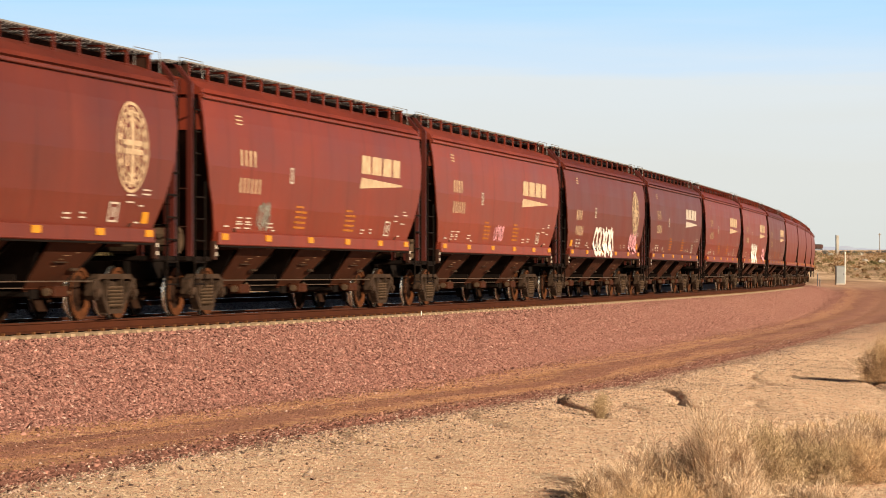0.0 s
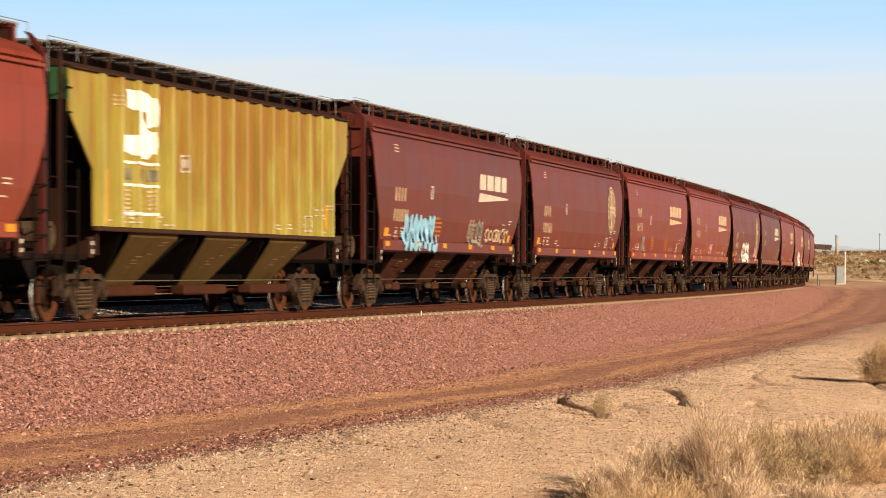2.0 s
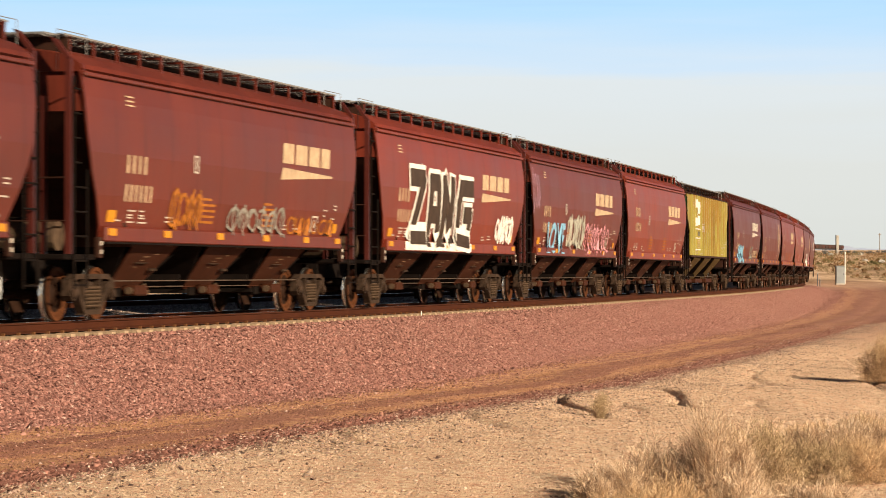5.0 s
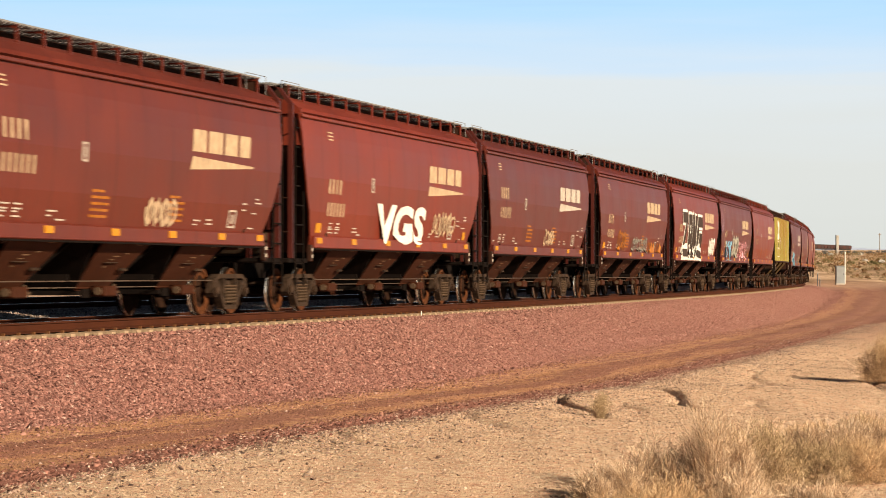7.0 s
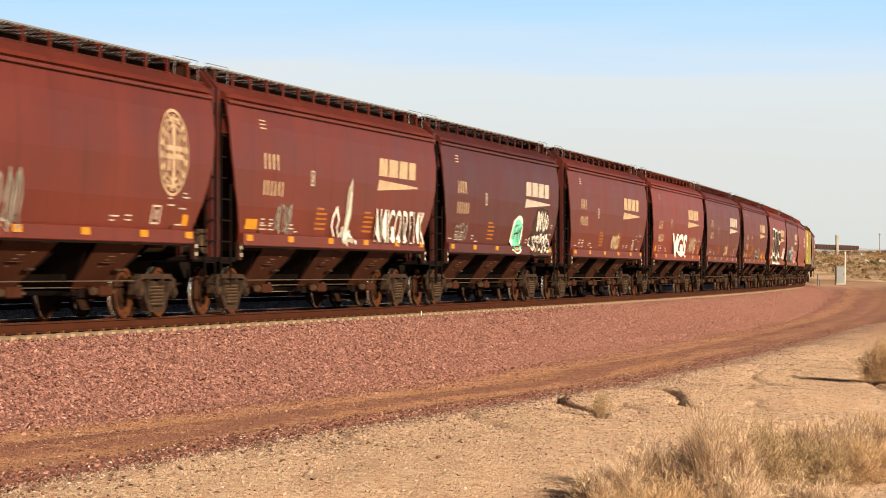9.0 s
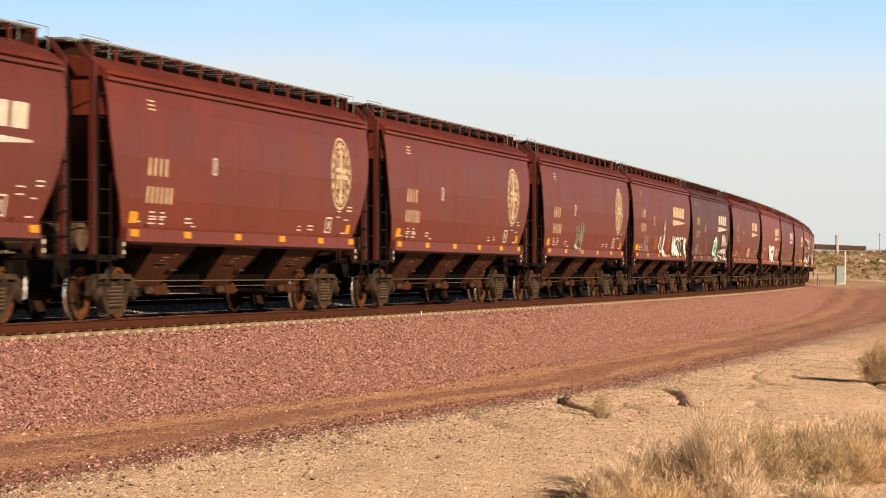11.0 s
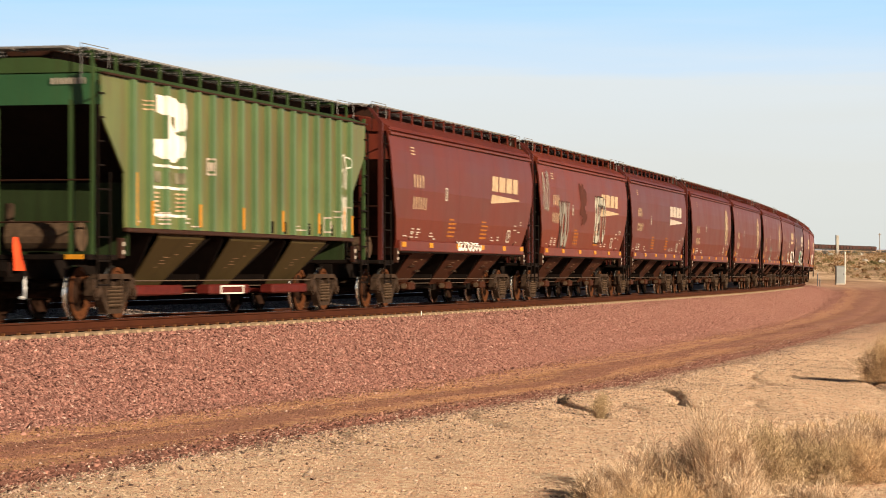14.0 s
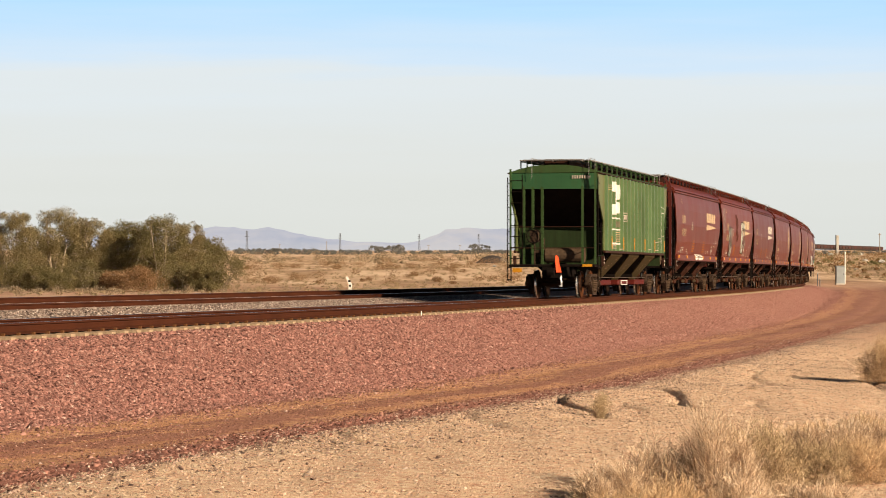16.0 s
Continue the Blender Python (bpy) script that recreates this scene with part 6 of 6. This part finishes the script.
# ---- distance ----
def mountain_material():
    m, n, l, b = nodes_of("glowing_hazy_blue_mountain")
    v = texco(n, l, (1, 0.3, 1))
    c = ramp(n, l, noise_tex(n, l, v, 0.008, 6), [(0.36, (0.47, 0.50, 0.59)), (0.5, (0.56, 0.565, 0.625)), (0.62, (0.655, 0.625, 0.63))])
    # painted distance haze: the colour turns paler towards the foot of the range
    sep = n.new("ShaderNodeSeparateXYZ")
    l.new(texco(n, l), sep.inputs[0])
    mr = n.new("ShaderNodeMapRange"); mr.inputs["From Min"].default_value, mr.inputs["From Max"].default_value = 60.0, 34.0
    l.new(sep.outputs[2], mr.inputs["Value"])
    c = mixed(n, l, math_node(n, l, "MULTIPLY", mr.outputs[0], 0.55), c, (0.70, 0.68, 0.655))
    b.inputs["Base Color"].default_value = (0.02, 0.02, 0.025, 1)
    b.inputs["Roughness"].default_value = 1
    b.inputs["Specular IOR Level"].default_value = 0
    # the range glows with its own hazy colour and takes almost no sunlight
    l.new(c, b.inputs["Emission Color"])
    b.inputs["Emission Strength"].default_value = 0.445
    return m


def build_mountains():
    px = [-400, -100, 100, 250, 340, 380, 420, 455, 475, 505, 540, 580, 640, 720, 750, 790, 830, 880, 960, 1080, 1200, 1330, 1440, 1490, 1550, 1700, 2000]
    up = [20, 24, 34, 30, 42, 49, 47, 44, 49, 42, 34, 27, 22, 20, 25, 43, 47, 44, 50, 36, 20, 14, 10, 14, 9, 12, 8]
    rg = np.random.default_rng(5)
    xs = np.arange(-400, 2000, 4.0)
    h = np.interp(xs, px, up) + 0.8 * np.interp(xs, np.arange(-400, 2010, 11), rg.normal(0, 1, 220)[:len(np.arange(-400, 2010, 11))])
    D, K = 4350.0, 7
    V = []
    for j in range(K):
        t = j / (K - 1)
        d = D + 420 * t
        rough = np.interp(xs, np.arange(-400, 2030, 24), rg.normal(0, 2.2, 102)[:len(np.arange(-400, 2030, 24))]) * (t * (1 - t) * 4)
        z = 36 + (h * d / 4783 * t ** 0.85 + rough) * 1.0 - (0 if j else 6)
        V.append(np.stack([(xs - 784) / 4783 * d, np.full_like(xs, d), z + (d - D) * 0.0], 1))
    n = len(xs)
    v = np.concatenate(V)
    f = np.array([(j * n + i, j * n + i + 1, (j + 1) * n + i + 1, (j + 1) * n + i) for j in range(K - 1) for i in range(n - 1)])
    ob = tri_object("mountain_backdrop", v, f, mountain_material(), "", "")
    tagged(ob, "hazy blue mountain range on the horizon", "mountains", kind="structure")


build_mountains()


def pylon(px, d, h):
    x, y = place(px, d)
    root = tagged(new("power_pylon"), "grey steel lattice power pylon far across the flat", "pylon", "power pylons on the horizon")
    root.location = (x, y, at_ground(x, y))
    bm = bmesh.new()
    for sx in (-1, 1):
        for sy in (-1, 1):
            tube(bm, (sx * h * 0.06, sy * h * 0.06, 0), (sx * h * 0.018, sy * h * 0.018, h), 0.22, 4)
    for k in range(6):
        z0, z1 = h * k / 6, h * (k + 1) / 6
        w0, w1 = h * (0.06 - 0.042 * k / 6), h * (0.06 - 0.042 * (k + 1) / 6)
        for sy in (-1, 1):
            tube(bm, (-w0, sy * w0, z0), (w1, sy * w1, z1), 0.14, 4)
            tube(bm, (w0, sy * w0, z0), (-w1, sy * w1, z1), 0.14, 4)
    part("tower", bm, M["pylon"], root)
    for z, w in ((0.72, 0.11), (0.84, 0.09), (0.95, 0.07)):
        bm = bmesh.new()
        tube(bm, (-h * w, 0, h * z), (h * w, 0, h * z), 0.25, 4)
        part("crossarm", bm, M["pylon"], root)


# steel colour with the distance's blue haze painted in
M["pylon"] = plain("hazy_grey_steel", (0.101, 0.112, 0.137), 0.7, 0, 0.1, 0.2, 0)
for _px, _d, _h in ((437, 3300, 25), (602, 3300, 22), (742, 3300, 21), (847, 3300, 21)):
    pylon(_px, _d, _h)
for _px, _d, _h, _r in ((495, 2200, 7, 0.16), (578, 2100, 9, 0.16), (714, 2100, 6, 0.16), (758, 2000, 6, 0.16), (814, 2000, 6, 0.16), (1557, 1700, 13, 0.28)):
    _x, _y = place(_px, _d)
    _p = tagged(new("utility_pole"), "thin dark wooden utility pole far across the flat", "pole", "utility poles on the flat")
    _p.location = (_x, _y, at_ground(_x, _y))
    _b = bmesh.new()
    tube(_b, (0, 0, -0.3), (0, 0, _h), _r, 6, 0, _r * 0.7)
    part("pole", _b, BARK, _p)
    _b = bmesh.new()
    tube(_b, (-1.0, 0, _h * 0.93), (1.0, 0, _h * 0.93), _r * 0.6, 4)
    part("crossarm", _b, BARK, _p)

# ---- trackside things ----
M["silver"] = plain("aluminium_cabinet_paint", (0.235, 0.255, 0.27), 0.45, 0.0, 0.1, 2, 0)
M["post"] = plain("white_post_paint", (0.562, 0.547, 0.518), 0.6, 0, 0.1, 6, 0)
M["concrete"] = plain("pale_concrete", (0.331, 0.317, 0.295), 0.9, 0, 0.15, 0.8, 0)


def build_trackside():
    x, y = place(1486.5, 286)
    cab = tagged(new("signal_cabinet"), "silver aluminium signal cabinet beside the track", "cabinet")
    cab.location = (x, y, at_ground(x, y) + 0.02)
    part("body", bevelled(boxed(-0.46, 0.46, -0.35, 0.35, 0.12, 1.9), 0.03), M["silver"], cab)
    part("lid", bevelled(boxed(-0.5, 0.5, -0.4, 0.4, 1.904, 1.97), 0.02), M["silver"], cab)
    part("plinth", boxed(-0.5, 0.5, -0.4, 0.4, -0.15, 0.116), M["concrete"], cab)
    part("door", bevelled(boxed(-0.4, 0.4, -0.375, -0.354, 0.2, 1.8), 0.008), M["silver"], cab)
    bm = bmesh.new()
    tube(bm, (0.3, -0.4, 1.0), (0.3, -0.4, 1.15), 0.02, 6)
    part("handle", bm, M["under"], cab)
    for px, d, h, r, words in ((1495.5, 292, 3.5, 0.06, "slim white marker post beside the cabinet"), (1447, 262, 1.3, 0.045, "short grey post beside the track"), (1451, 258, 0.75, 0.045, "short grey post beside the track"), (740, 66.5, 0.14, 0.014, "small white marker stake by the rail"), (197, 54, 0.24, 0.014, "small pale marker stake by the second track")):
        x, y = place(px, d)
        p = tagged(new("marker_post"), words, "post")
        s, lat = beside_line(np.array([x]), np.array([y]))
        if px == 740:
            x, y, _ = on_line(float(s[0]), 1.32)
        p.location = (x, y, at_ground(x, y))
        bm = bmesh.new()
        tube(bm, (0, 0, -0.1), (0, 0, h * 0.9), r, 8)
        part("stake", bm, M["post"] if h > 2 or h < 0.5 else M["pylon"], p)
        bm = bmesh.new()
        tube(bm, (0, 0, h * 0.9), (0, 0, h), r * 1.3, 8)
        part("cap", bm, M["post"], p)
    x, y = place(619, 246)
    sign = tagged(new("trackside_sign"), "leaning white painted trackside marker board", "sign")
    sign.location = (x, y, at_ground(x, y))
    bm = bmesh.new()
    prism(bm, [(-0.12, 0.0), (0.22, 0.0), (0.22, 0.55), (-0.18, 1.25), (-0.38, 1.2), (-0.1, 0.5)], -0.04, 0.04)
    part("board", bm, M["post"], sign)
    bm = bmesh.new()
    for z0, z1, w in ((0.3, 0.5, 0.1), (0.75, 0.9, 0.08)):
        box(bm, -0.05 - (0.1 if z0 > 0.6 else 0), w, -0.05, -0.043, z0, z1)
    part("marking", bm, M["under"], sign)
    bm = bmesh.new()
    tube(bm, (0.05, 0.07, -0.3), (0.05, 0.07, 0.6), 0.03, 6)
    part("stake", bm, M["under"], sign)
    x, y = place(1482, 1500)
    tw = tagged(new("concrete_tower"), "pale concrete tower far off on the desert rise", "tower")
    tw.location = (x, y, at_ground(x, y))
    part("shaft", bevelled(boxed(-0.7, 0.7, -0.7, 0.7, -0.5, 10.6), 0.1), M["concrete"], tw)
    # near-black strip down the left of the tower
    part("side_duct", boxed(-1.0, -0.71, -0.5, 0.5, -0.5, 10.9), M["under"], tw)
    rg = random.Random(3)
    for px, d, w in ((1531, 700, 1.3), (1560, 620, 1.5), (1522, 1300, 2.2), (1515, 420, 0.5), (1470, 1200, 2.0), (875, 500, 0.6)):
        x, y = place(px, d)
        r = tagged(new("pale_boulder"), "pale sunlit boulder on the desert rise", "rock", "pale boulders on the rise")
        r.location = (x, y, at_ground(x, y))
        bm = bmesh.new()
        bmesh.ops.create_icosphere(bm, subdivisions=2, radius=w / 2)
        for v in bm.verts:
            v.co = Vector((v.co.x * 1.2, v.co.y, v.co.z * 0.7 + w * 0.2)) * rg.uniform(0.85, 1.15)
        part("stone", bm, M["concrete"], r)
    x, y = place(872, 640)
    sp = tagged(new("spoil_heap"), "dark brown heap of spoil on the desert flat", "heap")
    sp.location = (x, y, at_ground(x, y) - 0.1)
    bm = bmesh.new()
    bmesh.ops.create_grid(bm, x_segments=24, y_segments=12, size=1)
    for v in bm.verts:
        q = max(0, 1 - v.co.x ** 2) * max(0, 1 - v.co.y ** 2)
        v.co = Vector((v.co.x * 4.2, v.co.y * 3, 1.9 * q + rg.uniform(0, 0.12) * q))
    part("mound", bm, M["far_grey"], sp)


build_trackside()


# ---- ties, laid last ----
def lay_ties():
    me = tie_mesh()
    for k in range(300):
        s = -14 + 0.61 * k
        x, y, th = on_line(s)
        t = new("tie", me)
        t.matrix_world = pose(x, y, 0, 0, 0, math.degrees(math.pi / 2 - th))
        t.parent = main_track
    for k in range(110):
        s = 0 + 0.61 * k
        x, y, th = on_line(s, SECOND)
        t = new("tie", me)
        t.matrix_world = pose(x, y, 0.08, 0, 0, math.degrees(math.pi / 2 - th)) @ pose(0, 0, 0, 4.5, 0, 0)
        t.parent = second_track


lay_ties()


def car_pose(s):
    x0, y0, _ = on_line(s - 6.35)
    x1, y1, _ = on_line(s + 6.35)
    return pose((x0 + x1) / 2, (y0 + y1) / 2, 0, 0, 0, math.degrees(math.atan2(y1 - y0, x1 - x0)))


def motions():
    """The train rolls away along the curve; every wheelset turns on its axle."""
    times = [0.5 * k for k in range(33)]
    for car, mid in TRAIN:
        walk(car, [(t, car_pose(mid + rolled(t))) for t in times])
        for ws in [o for o in car.children_recursive if o.name.startswith("wheelset")]:
            at = ws.location.copy()
            walk(ws, [(0.1 * k, pose(*at, 0, 82.0 * k, 0)) for k in range(161)])
    ux, uy = math.sin(FAR_TURN), math.cos(FAR_TURN)
    for car, mid in FAR_TRAIN:
        rows = []
        for t in (0, 4, 8, 12, 16):
            q = mid + 30.0 + rolled(t)
            rows.append((t, pose(FAR_A[0] + ux * q, FAR_A[1] + uy * q, FAR_Z + 0.004 * q, 0, 0, math.degrees(math.pi / 2 - FAR_TURN))))
        walk(car, rows)


# ---- run ----
motions()
